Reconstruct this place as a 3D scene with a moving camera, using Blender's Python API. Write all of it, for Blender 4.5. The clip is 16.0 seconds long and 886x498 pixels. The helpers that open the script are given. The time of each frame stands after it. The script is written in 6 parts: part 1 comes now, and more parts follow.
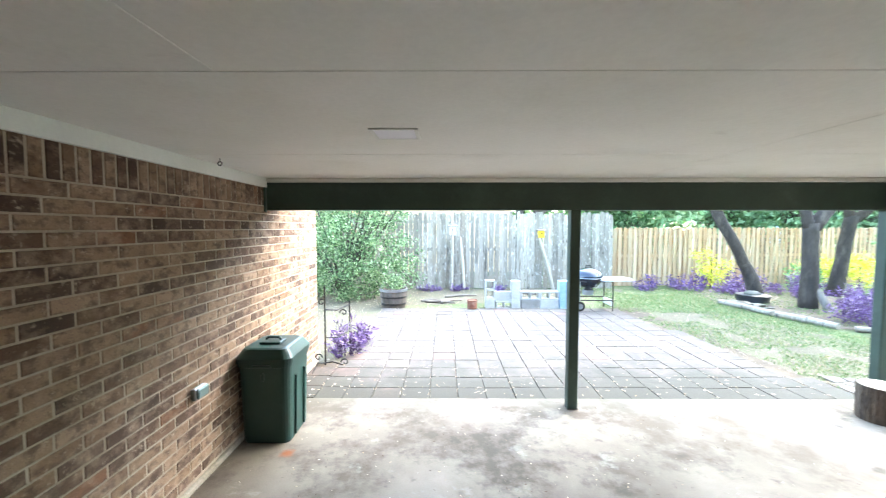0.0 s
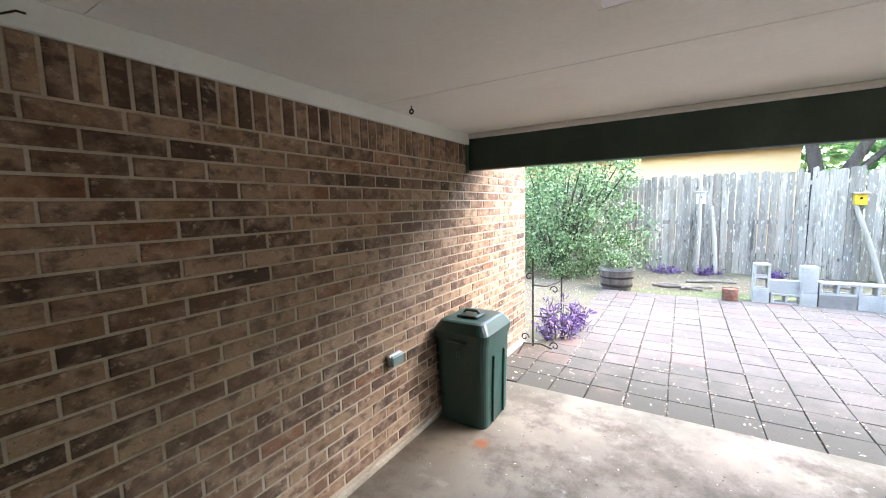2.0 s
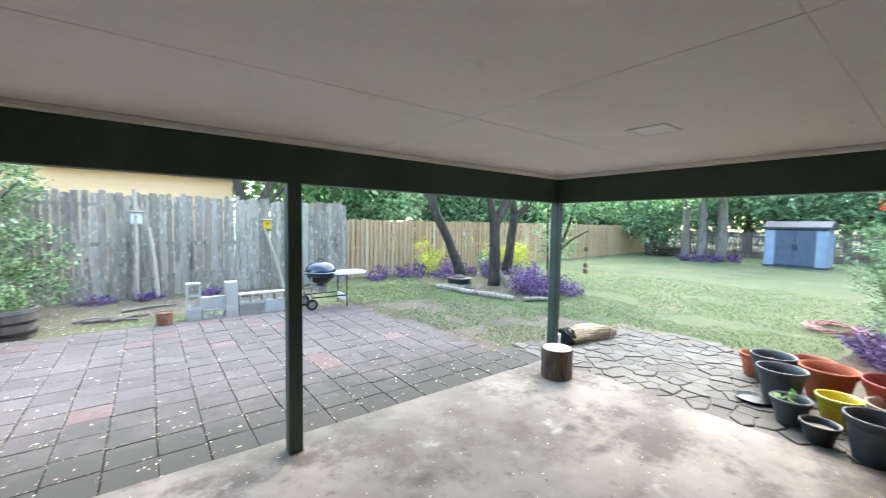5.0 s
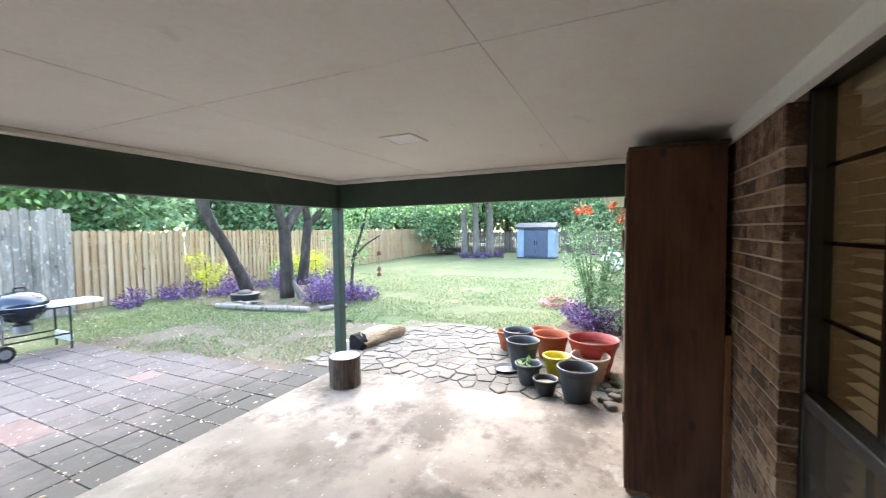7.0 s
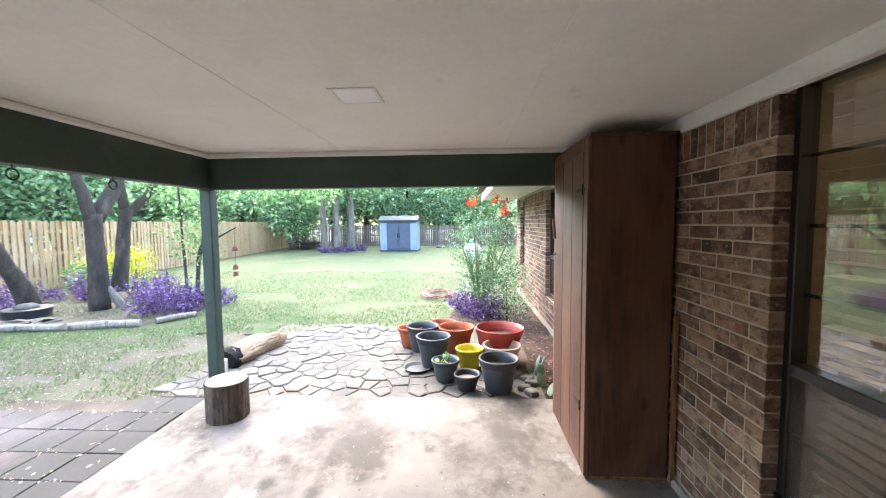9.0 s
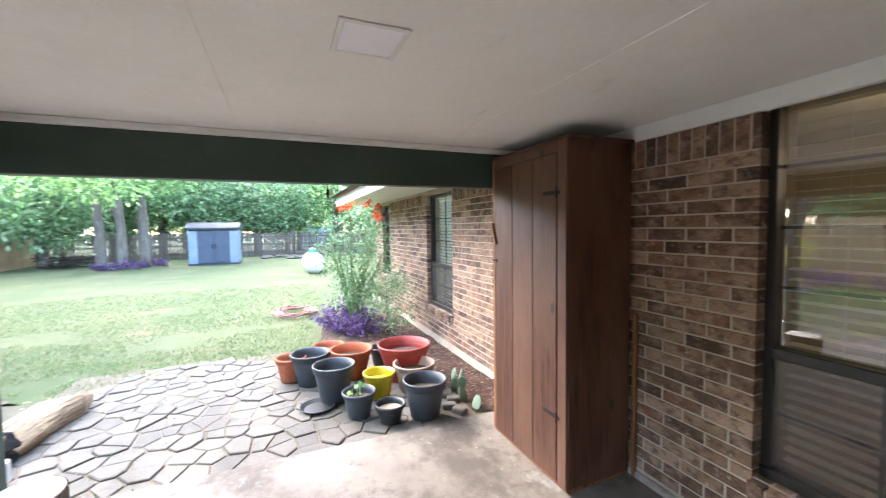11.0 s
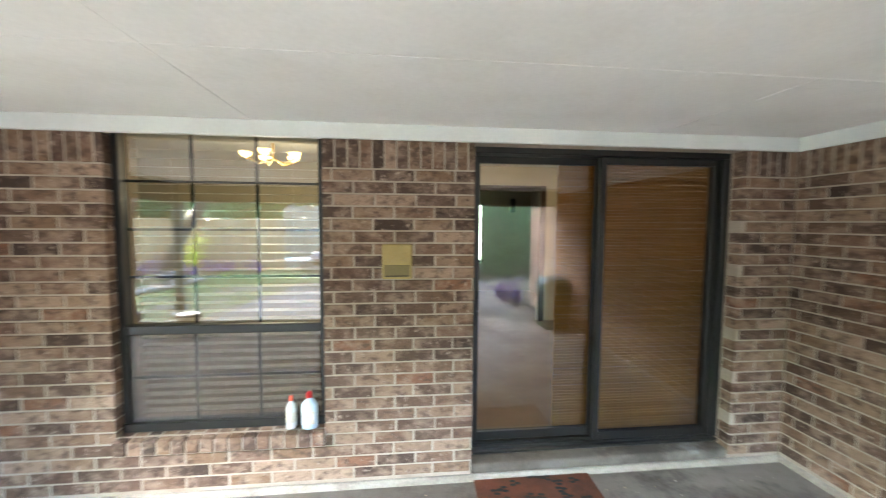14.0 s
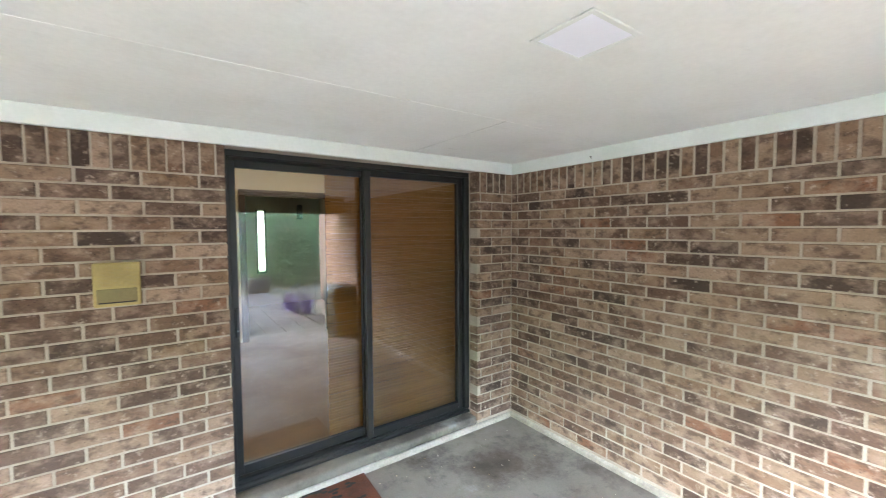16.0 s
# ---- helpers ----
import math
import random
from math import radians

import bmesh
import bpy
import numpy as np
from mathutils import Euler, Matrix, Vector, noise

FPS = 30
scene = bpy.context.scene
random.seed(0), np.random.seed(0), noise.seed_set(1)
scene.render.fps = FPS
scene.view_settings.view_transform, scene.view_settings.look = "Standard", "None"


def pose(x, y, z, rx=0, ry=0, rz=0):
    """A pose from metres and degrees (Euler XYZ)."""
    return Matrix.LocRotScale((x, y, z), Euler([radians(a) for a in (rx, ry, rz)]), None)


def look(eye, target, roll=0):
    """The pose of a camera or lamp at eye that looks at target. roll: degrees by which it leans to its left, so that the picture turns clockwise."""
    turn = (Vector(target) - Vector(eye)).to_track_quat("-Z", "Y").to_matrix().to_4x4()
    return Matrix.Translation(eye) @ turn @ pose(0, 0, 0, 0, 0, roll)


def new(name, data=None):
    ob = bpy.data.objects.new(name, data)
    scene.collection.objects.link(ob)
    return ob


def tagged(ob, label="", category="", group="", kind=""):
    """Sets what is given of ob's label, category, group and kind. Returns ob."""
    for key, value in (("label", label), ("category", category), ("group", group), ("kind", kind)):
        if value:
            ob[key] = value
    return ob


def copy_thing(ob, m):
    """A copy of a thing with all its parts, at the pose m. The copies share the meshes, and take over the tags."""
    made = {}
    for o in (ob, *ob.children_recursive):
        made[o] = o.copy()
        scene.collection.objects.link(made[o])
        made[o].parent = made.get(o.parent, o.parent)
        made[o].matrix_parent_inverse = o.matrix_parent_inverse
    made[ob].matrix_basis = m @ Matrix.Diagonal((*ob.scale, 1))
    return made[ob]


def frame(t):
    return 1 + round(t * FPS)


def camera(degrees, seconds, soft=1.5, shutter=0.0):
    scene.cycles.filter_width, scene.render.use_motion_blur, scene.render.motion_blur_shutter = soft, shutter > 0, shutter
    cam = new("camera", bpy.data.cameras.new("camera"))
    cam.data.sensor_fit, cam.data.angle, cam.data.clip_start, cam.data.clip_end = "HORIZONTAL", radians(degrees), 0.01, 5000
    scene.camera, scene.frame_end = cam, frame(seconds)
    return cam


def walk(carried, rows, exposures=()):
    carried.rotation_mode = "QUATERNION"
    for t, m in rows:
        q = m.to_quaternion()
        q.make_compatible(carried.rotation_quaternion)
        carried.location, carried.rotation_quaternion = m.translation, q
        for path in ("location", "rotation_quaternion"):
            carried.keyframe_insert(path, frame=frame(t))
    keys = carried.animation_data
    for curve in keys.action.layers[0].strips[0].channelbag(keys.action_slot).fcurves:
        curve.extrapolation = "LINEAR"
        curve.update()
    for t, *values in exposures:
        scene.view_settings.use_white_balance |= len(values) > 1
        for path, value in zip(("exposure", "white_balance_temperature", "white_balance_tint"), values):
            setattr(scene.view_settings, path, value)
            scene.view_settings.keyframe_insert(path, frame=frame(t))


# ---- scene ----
cam = camera(97.4, 16.0, soft=1.05, shutter=0.4)
PATH = [
    (0, (1.612, -0.2, 1.665), (1.6, 1.797, 1.555), 0.0),
    (0.5, (1.613, -0.069, 1.617), (1.332, 1.91, 1.549), -1.9),
    (1, (1.567, 0.138, 1.588), (0.906, 2.023, 1.48), -1.8),
    (1.5, (1.514, 0.329, 1.542), (0.551, 2.076, 1.39), -1.5),
    (2, (1.507, 0.448, 1.533), (0.461, 2.139, 1.317), -1.4),
    (2.5, (1.557, 0.553, 1.524), (0.705, 2.355, 1.358), -1.4),
    (3, (1.658, 0.584, 1.564), (1.212, 2.526, 1.391), -0.3),
    (3.5, (1.768, 0.648, 1.58), (1.874, 2.638, 1.412), 0.6),
    (4, (1.893, 0.685, 1.598), (2.473, 2.593, 1.438), 1.2),
    (4.5, (1.988, 0.68, 1.579), (2.923, 2.442, 1.434), 1.2),
    (4.8, (2.015, 0.668, 1.57), (3.116, 2.332, 1.44), 1.1),
    (5, (2.009, 0.664, 1.573), (3.214, 2.255, 1.444), 1.0),
    (5.2, (1.989, 0.658, 1.575), (3.296, 2.167, 1.453), 0.9),
    (7.3, (2.27, 0.544, 1.568), (4.134, 1.263, 1.472), -0.7),
    (7.5, (2.287, 0.586, 1.566), (4.178, 1.228, 1.469), -0.6),
    (8, (2.294, 0.788, 1.552), (4.237, 1.251, 1.444), -0.5),
    (8.5, (2.335, 1.007, 1.538), (4.312, 1.283, 1.412), -0.5),
    (11, (3.01, 1.972, 1.527), (4.852, 1.201, 1.42), -0.8),
    (11.5, (2.907, 2.083, 1.543), (4.557, 0.959, 1.431), -0.8),
    (12, (2.751, 2.132, 1.568), (4.123, 0.684, 1.426), -0.1),
    (12.5, (2.615, 2.106, 1.591), (3.684, 0.423, 1.428), 0.1),
    (13, (2.461, 2.059, 1.592), (3.242, 0.226, 1.428), 0.1),
    (13.5, (2.389, 2.075, 1.574), (2.767, 0.117, 1.429), 0.1),
    (14, (2.509, 2.249, 1.559), (2.295, 0.265, 1.424), 0.4),
    (14.5, (2.517, 2.262, 1.549), (1.817, 0.392, 1.43), 0.3),
    (15, (2.438, 2.289, 1.556), (1.353, 0.613, 1.433), -0.1),
    (15.5, (2.306, 2.329, 1.581), (1.057, 0.773, 1.448), -0.3),
    (16, (2.331, 2.324, 1.581), (1.182, 0.69, 1.477), -0.3),
]
EXPOSURES = [(0.0, 4.85, 6300, 3), (0.6, 4.65, 6350, 5), (1.2, 4.5, 6450, 9), (2.0, 4.55, 6550, 11), (3.0, 4.4, 6450, 7), (5.0, 3.85, 6400, 6), (8.0, 4.35, 6550, 13), (11.0, 4.35, 6350, 14), (12.5, 4.6, 6400, 12), (14.0, 5.8, 6000, 4), (16.0, 6.1, 5850, 4)]
walk(cam, [(t, look(eye, target, roll)) for t, eye, target, roll in PATH], EXPOSURES)

# ---- light ----
world = bpy.data.worlds.new("sky")
world.use_nodes = True
scene.world = world
wn = world.node_tree
sky = wn.nodes.new("ShaderNodeTexSky")
sky.sky_type, sky.sun_disc = "NISHITA", False
SUN_UP, SUN_ROUND = radians(42), radians(58)
sky.sun_elevation, sky.sun_rotation = SUN_UP, SUN_ROUND
sky.air_density, sky.dust_density, sky.ozone_density = 1.0, 1.5, 1.0
wn.links.new(sky.outputs["Color"], wn.nodes["Background"].inputs["Color"])
wn.nodes["Background"].inputs["Strength"].default_value = 0.15
sun = new("sun", bpy.data.lights.new("sun", "SUN"))
sun.data.energy, sun.data.angle, sun.data.color = 0.62, radians(115), (1.0, 0.985, 0.96)
sun.matrix_world = look((30 * math.sin(SUN_ROUND), 30 * math.cos(SUN_ROUND), 30 * math.tan(SUN_UP)), (0, 0, 0))


# ---- materials ----
def lin(h):
    v = [int(h[i:i + 2], 16) / 255 for i in (0, 2, 4)]
    return tuple(c / 12.92 if c <= 0.04045 else ((c + 0.055) / 1.055) ** 2.4 for c in v) + (1.0,)


class Nodes:
    """A small builder for node materials."""

    def __init__(self, name):
        self.m = bpy.data.materials.new(name)
        self.m.use_nodes = True
        self.t = self.m.node_tree
        self.p = self.t.nodes["Principled BSDF"]
        self.out = self.t.nodes["Material Output"]
        self.pos = self.n("ShaderNodeNewGeometry").outputs["Position"]

    def n(self, kind, **kw):
        node = self.t.nodes.new(kind)
        for k, v in kw.items():
            setattr(node, k, v)
        return node

    def link(self, a, b):
        self.t.links.new(a, b)

    def noise(self, scale, detail=4.0, rough=0.6, stretch=(1, 1, 1), shift=None):
        mp = self.n("ShaderNodeMapping")
        mp.inputs["Scale"].default_value = stretch
        self.link(self.pos, mp.inputs["Vector"])
        if shift is not None:
            self.link(shift, mp.inputs["Location"])
        tex = self.n("ShaderNodeTexNoise")
        tex.inputs["Scale"].default_value, tex.inputs["Detail"].default_value, tex.inputs["Roughness"].default_value = scale, detail, rough
        self.link(mp.outputs["Vector"], tex.inputs["Vector"])
        return tex.outputs["Fac"]

    def ramp(self, fac, stops, mode="LINEAR"):
        r = self.n("ShaderNodeValToRGB")
        r.color_ramp.interpolation = mode
        while len(r.color_ramp.elements) < len(stops):
            r.color_ramp.elements.new(0.5)
        for e, (p, c) in zip(r.color_ramp.elements, stops):
            e.position, e.color = p, lin(c) if isinstance(c, str) else (c, c, c, 1)
        self.link(fac, r.inputs["Fac"])
        return r.outputs["Color"]

    def mix(self, fac, a, b, blend="MIX"):
        x = self.n("ShaderNodeMix", data_type="RGBA", blend_type=blend)
        for s, v in ((x.inputs["Factor"], fac), (x.inputs["A"], a), (x.inputs["B"], b)):
            if isinstance(v, (int, float)):
                s.default_value = v
            elif isinstance(v, str):
                s.default_value = lin(v)
            else:
                self.link(v, s)
        return x.outputs["Result"]

    def bump(self, fac, strength, dist=0.01):
        b = self.n("ShaderNodeBump")
        b.inputs["Strength"].default_value, b.inputs["Distance"].default_value = strength, dist
        self.link(fac, b.inputs["Height"])
        self.link(b.outputs["Normal"], self.p.inputs["Normal"])

    def done(self, color, rough=0.7, metal=0.0, spec=0.4):
        if isinstance(color, str):
            self.p.inputs["Base Color"].default_value = lin(color)
        else:
            self.link(color, self.p.inputs["Base Color"])
        if isinstance(rough, (int, float)):
            self.p.inputs["Roughness"].default_value = rough
        else:
            self.link(rough, self.p.inputs["Roughness"])
        self.p.inputs["Metallic"].default_value, self.p.inputs["Specular IOR Level"].default_value = metal, spec
        return self.m


def surface(name, c1, c2, big=1.5, fine=40.0, rough=0.75, bump=0.25, dist=0.004, metal=0.0, spec=0.4, stain=None, stretch=(1, 1, 1), vary=0.12, each=0.0):
    """Two tones at a large scale, a fine grain, an optional third tone in stains, and an optional difference from piece to piece."""
    b = Nodes(name)
    c = b.mix(b.ramp(b.noise(big, 5, 0.6, stretch), [(0.36, 0.0), (0.64, 1.0)]), c1, c2)
    if stain:
        c = b.mix(b.ramp(b.noise(big * 0.6 + 0.5, 6, 0.7, stretch), [(0.52, 0.0), (0.68, 0.8)]), c, stain)
    g = b.noise(fine, 4, 0.65, stretch)
    c = b.mix(1.0, c, b.ramp(g, [(0.25, 1 - vary * 1.6), (0.75, 1.0)]), "MULTIPLY")
    if each:
        r = b.n("ShaderNodeObjectInfo").outputs["Random"]
        c = b.mix(1.0, c, b.ramp(r, [(0.0, 1 - each), (1.0, 1.0)]), "MULTIPLY")
    if bump:
        b.bump(g, bump, dist)
    return b.done(c, rough, metal, spec)


def brick_material(name, source):
    b = Nodes(name)
    r = b.n("ShaderNodeObjectInfo").outputs["Random"] if source == "object" else b.n("ShaderNodeNewGeometry").outputs["Random Per Island"]
    body = b.ramp(r, [(0.0, "83674f"), (0.1, "62493a"), (0.2, "90755f"), (0.3, "503c30"), (0.4, "7b5f4b"), (0.5, "957a63"), (0.58, "705643"), (0.66, "43332a"), (0.73, "866a53"),
                      (0.81, "665042"), (0.88, "a58973"), (0.93, "825a41"), (0.955, "564237"), (0.98, "7b5f4c")], "CONSTANT")
    off = b.n("ShaderNodeCombineXYZ")
    mul = b.n("ShaderNodeMath", operation="MULTIPLY")
    mul.inputs[1].default_value = 37.0
    b.link(r, mul.inputs[0])
    b.link(mul.outputs[0], off.inputs[0])
    b.link(mul.outputs[0], off.inputs[2])
    blot = b.noise(6.5, 5, 0.65, (1, 1, 1.4), off.outputs[0])
    c = b.mix(b.ramp(blot, [(0.45, 0.0), (0.66, 0.75)]), body, "ae937d")
    c = b.mix(b.ramp(b.noise(14, 4, 0.6, (1, 1, 1.5), off.outputs[0]), [(0.49, 0.0), (0.64, 0.7)]), c, "453329")
    c = b.mix(b.ramp(b.noise(22, 5, 0.7, (1, 1, 1.3), off.outputs[0]), [(0.58, 0.0), (0.7, 0.75)]), c, "c0aa97")
    c = b.mix(b.ramp(b.noise(0.7, 4, 0.6), [(0.4, 0.0), (0.75, 0.16)]), c, "a98b76")
    grain = b.noise(160, 4, 0.7)
    c = b.mix(1.0, c, b.ramp(grain, [(0.3, 0.72), (0.7, 1.0)]), "MULTIPLY")
    pits = b.n("ShaderNodeTexVoronoi")
    pits.inputs["Scale"].default_value = 55
    b.link(b.pos, pits.inputs["Vector"])
    pit = b.ramp(pits.outputs["Distance"], [(0.06, 0.35), (0.16, 1.0)])
    c = b.mix(1.0, c, pit, "MULTIPLY")
    b.bump(b.mix(0.5, grain, blot), 0.45, 0.006)
    return b.done(c, 0.86, 0, 0.3)


def wood(name, dark, light, axis="z", grey=None, rough=0.7, knots=True, each=0.25, scale=1.0, spec=0.3):
    b = Nodes(name)
    st = {"x": (0.06, 1, 1), "y": (1, 0.06, 1), "z": (1, 1, 0.06)}[axis]
    r = b.n("ShaderNodeObjectInfo").outputs["Random"]
    off = b.n("ShaderNodeCombineXYZ")
    mul = b.n("ShaderNodeMath", operation="MULTIPLY")
    mul.inputs[1].default_value = 53.0
    b.link(r, mul.inputs[0])
    for i in range(3):
        b.link(mul.outputs[0], off.inputs[i])
    g = b.noise(45 * scale, 6, 0.65, st, off.outputs[0])
    c = b.mix(b.ramp(g, [(0.3, 0.0), (0.7, 1.0)]), dark, light)
    if grey:
        c = b.mix(b.ramp(b.noise(2.2, 5, 0.65, tuple(0.35 if s < 1 else 1 for s in st), off.outputs[0]), [(0.4, 0.0), (0.62, 0.85)]), c, grey)
    if knots:
        k = b.n("ShaderNodeTexVoronoi")
        k.inputs["Scale"].default_value = 5.0
        mp = b.n("ShaderNodeMapping")
        mp.inputs["Scale"].default_value = tuple(0.55 if s < 1 else 1 for s in st)
        b.link(b.pos, mp.inputs["Vector"])
        b.link(mp.outputs["Vector"], k.inputs["Vector"])
        c = b.mix(b.ramp(k.outputs["Distance"], [(0.05, 0.75), (0.13, 0.0)]), c, "2c1c12")
    c = b.mix(1.0, c, b.ramp(r, [(0.0, 1 - each), (1.0, 1.0)]), "MULTIPLY")
    b.bump(g, 0.35, 0.004)
    return b.done(c, rough, 0, spec)


def leaf_material(name, stops, through_light=0.35, rough=0.55):
    b = Nodes(name)
    c = b.ramp(b.n("ShaderNodeNewGeometry").outputs["Random Per Island"], stops)
    b.done(c, rough, 0, 0.35)
    t = b.n("ShaderNodeBsdfTranslucent")
    b.link(c, t.inputs["Color"])
    mixer = b.n("ShaderNodeMixShader")
    mixer.inputs[0].default_value = through_light
    b.link(b.p.outputs[0], mixer.inputs[1])
    b.link(t.outputs[0], mixer.inputs[2])
    b.link(mixer.outputs[0], b.out.inputs["Surface"])
    return b.m


def glass_material(name, tint="ffffff", ior=1.6):
    b = Nodes(name)
    tr = b.n("ShaderNodeBsdfTransparent")
    tr.inputs["Color"].default_value = lin(tint)
    gl = b.n("ShaderNodeBsdfGlossy")
    gl.inputs["Roughness"].default_value = 0.0
    fr = b.n("ShaderNodeFresnel")
    fr.inputs["IOR"].default_value = ior
    mixer = b.n("ShaderNodeMixShader")
    b.link(fr.outputs[0], mixer.inputs[0])
    b.link(tr.outputs[0], mixer.inputs[1])
    b.link(gl.outputs[0], mixer.inputs[2])
    b.link(mixer.outputs[0], b.out.inputs["Surface"])
    return b.m


def glow(name, color, strength):
    b = Nodes(name)
    b.p.inputs["Emission Color"].default_value = lin(color)
    b.p.inputs["Emission Strength"].default_value = strength
    return b.done(color, 0.5)


BRICK, BRICK_JOINED = brick_material("brick_single", "object"), brick_material("brick_rows", "island")
MORTAR = surface("mortar", "c0b09d", "ae9d8a", 3, 120, 0.92, 0.5, 0.004, stain="9f8d7a", vary=0.2)
LIP = surface("mortar_lip", "b3a898", "9d9183", 4, 60, 0.92, 0.6, 0.006, stain="c2b8aa", vary=0.25)
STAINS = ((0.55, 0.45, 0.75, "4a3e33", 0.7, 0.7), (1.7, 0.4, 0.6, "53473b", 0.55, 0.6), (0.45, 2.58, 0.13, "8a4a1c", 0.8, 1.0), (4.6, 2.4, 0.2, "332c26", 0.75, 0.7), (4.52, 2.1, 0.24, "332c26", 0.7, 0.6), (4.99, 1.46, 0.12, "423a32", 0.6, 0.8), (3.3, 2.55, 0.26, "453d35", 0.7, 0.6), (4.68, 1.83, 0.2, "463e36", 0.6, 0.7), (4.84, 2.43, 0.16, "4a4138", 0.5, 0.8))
b = Nodes("concrete")
c = b.mix(b.ramp(b.noise(0.8, 6, 0.65), [(0.38, 0.0), (0.62, 1.0)]), "867d71", "675d52")
c = b.mix(b.ramp(b.noise(1.7, 7, 0.72), [(0.48, 0.0), (0.6, 0.85)]), c, "4b453d")
c = b.mix(b.ramp(b.noise(0.55, 5, 0.6), [(0.42, 0.0), (0.6, 0.6)]), c, "625a4f")
c = b.mix(b.ramp(b.noise(5.5, 5, 0.6), [(0.63, 0.0), (0.72, 0.6)]), c, "463d34")
c = b.mix(b.ramp(b.noise(2.6, 6, 0.7, (1, 1, 1)), [(0.6, 0.0), (0.7, 0.5)]), c, "a09e98")
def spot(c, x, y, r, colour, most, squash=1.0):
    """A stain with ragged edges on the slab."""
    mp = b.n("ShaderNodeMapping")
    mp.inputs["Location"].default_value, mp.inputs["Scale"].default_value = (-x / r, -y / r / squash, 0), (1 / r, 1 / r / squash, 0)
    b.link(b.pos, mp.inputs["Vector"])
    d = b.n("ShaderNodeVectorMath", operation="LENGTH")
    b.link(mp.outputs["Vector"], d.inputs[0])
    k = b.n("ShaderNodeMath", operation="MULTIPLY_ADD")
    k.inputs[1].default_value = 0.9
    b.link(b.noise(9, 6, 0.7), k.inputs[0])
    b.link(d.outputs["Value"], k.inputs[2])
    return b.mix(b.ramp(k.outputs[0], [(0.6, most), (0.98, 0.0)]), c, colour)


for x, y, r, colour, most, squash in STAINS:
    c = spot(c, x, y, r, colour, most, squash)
g = b.noise(110, 5, 0.7)
c = b.mix(1.0, c, b.ramp(g, [(0.28, 0.78), (0.72, 1.0)]), "MULTIPLY")
b.bump(g, 0.3, 0.002)
CONCRETE = b.done(c, b.ramp(b.noise(1.7, 6, 0.7), [(0.35, 0.62), (0.65, 0.85)]), 0, 0.25)
b = Nodes("ceiling_paint")
c = b.mix(b.ramp(b.noise(0.8, 5, 0.6), [(0.36, 0.0), (0.64, 1.0)]), "eceae5", "e3e1da")
c = b.mix(b.ramp(b.noise(2.2, 6, 0.7), [(0.52, 0.0), (0.7, 0.35)]), c, "d6d2c8")
c = b.mix(b.ramp(b.noise(6.5, 5, 0.65, (0.35, 1, 1)), [(0.67, 0.0), (0.76, 0.3)]), c, "b4aea3")
g = b.noise(45, 4, 0.65)
c = b.mix(1.0, c, b.ramp(g, [(0.25, 0.93), (0.75, 1.0)]), "MULTIPLY")
b.bump(g, 0.15, 0.003)
CEIL = b.done(c, 0.7)
WHITE = surface("white_trim_paint", "e6e6e1", "dcdbd5", 2, 70, 0.5, 0.08, 0.002, vary=0.05)
GREEN = surface("green_paint", "384a40", "313f38", 2.5, 60, 0.5, 0.12, 0.002, stain="43544a", vary=0.1)
POLE = wood("bare_grey_pole", "8f8472", "b8ac97", "z", "a3998a", 0.9, True, 0.2)
PAVER = surface("paver", "696059", "585049", 1.2, 90, 0.88, 0.5, 0.004, stain="746b63", vary=0.3, each=0.22)
PAVER_PINK = surface("paver_pink", "755f56", "64534b", 1.6, 90, 0.88, 0.5, 0.004, stain="85756b", vary=0.25, each=0.2)


def moss_and_shade_band(m, y0, y1, most=0.36, colour="3e3a31"):
    """Silt and moss washed over the pavers beside the slab, with tree and eave shade put into the same dark tone, in an
    uneven band.
    """
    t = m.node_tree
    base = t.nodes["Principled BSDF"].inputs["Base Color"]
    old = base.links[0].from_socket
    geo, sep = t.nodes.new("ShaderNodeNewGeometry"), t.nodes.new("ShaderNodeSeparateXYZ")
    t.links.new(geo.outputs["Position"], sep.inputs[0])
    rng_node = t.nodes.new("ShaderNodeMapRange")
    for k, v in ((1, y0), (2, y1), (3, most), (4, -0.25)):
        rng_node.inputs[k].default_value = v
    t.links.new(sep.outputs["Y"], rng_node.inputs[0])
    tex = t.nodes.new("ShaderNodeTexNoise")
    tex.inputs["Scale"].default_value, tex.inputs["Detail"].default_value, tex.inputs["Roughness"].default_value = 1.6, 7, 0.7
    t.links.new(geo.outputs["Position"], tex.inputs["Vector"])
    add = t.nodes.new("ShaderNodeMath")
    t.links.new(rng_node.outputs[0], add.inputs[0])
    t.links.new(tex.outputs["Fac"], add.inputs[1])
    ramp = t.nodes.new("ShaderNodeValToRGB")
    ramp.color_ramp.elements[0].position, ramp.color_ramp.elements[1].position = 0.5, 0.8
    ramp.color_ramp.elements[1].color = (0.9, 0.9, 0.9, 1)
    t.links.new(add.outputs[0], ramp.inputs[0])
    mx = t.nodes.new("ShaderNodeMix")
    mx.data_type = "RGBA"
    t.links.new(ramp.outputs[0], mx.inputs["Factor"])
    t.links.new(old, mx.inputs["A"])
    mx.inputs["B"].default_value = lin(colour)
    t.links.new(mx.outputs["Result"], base)


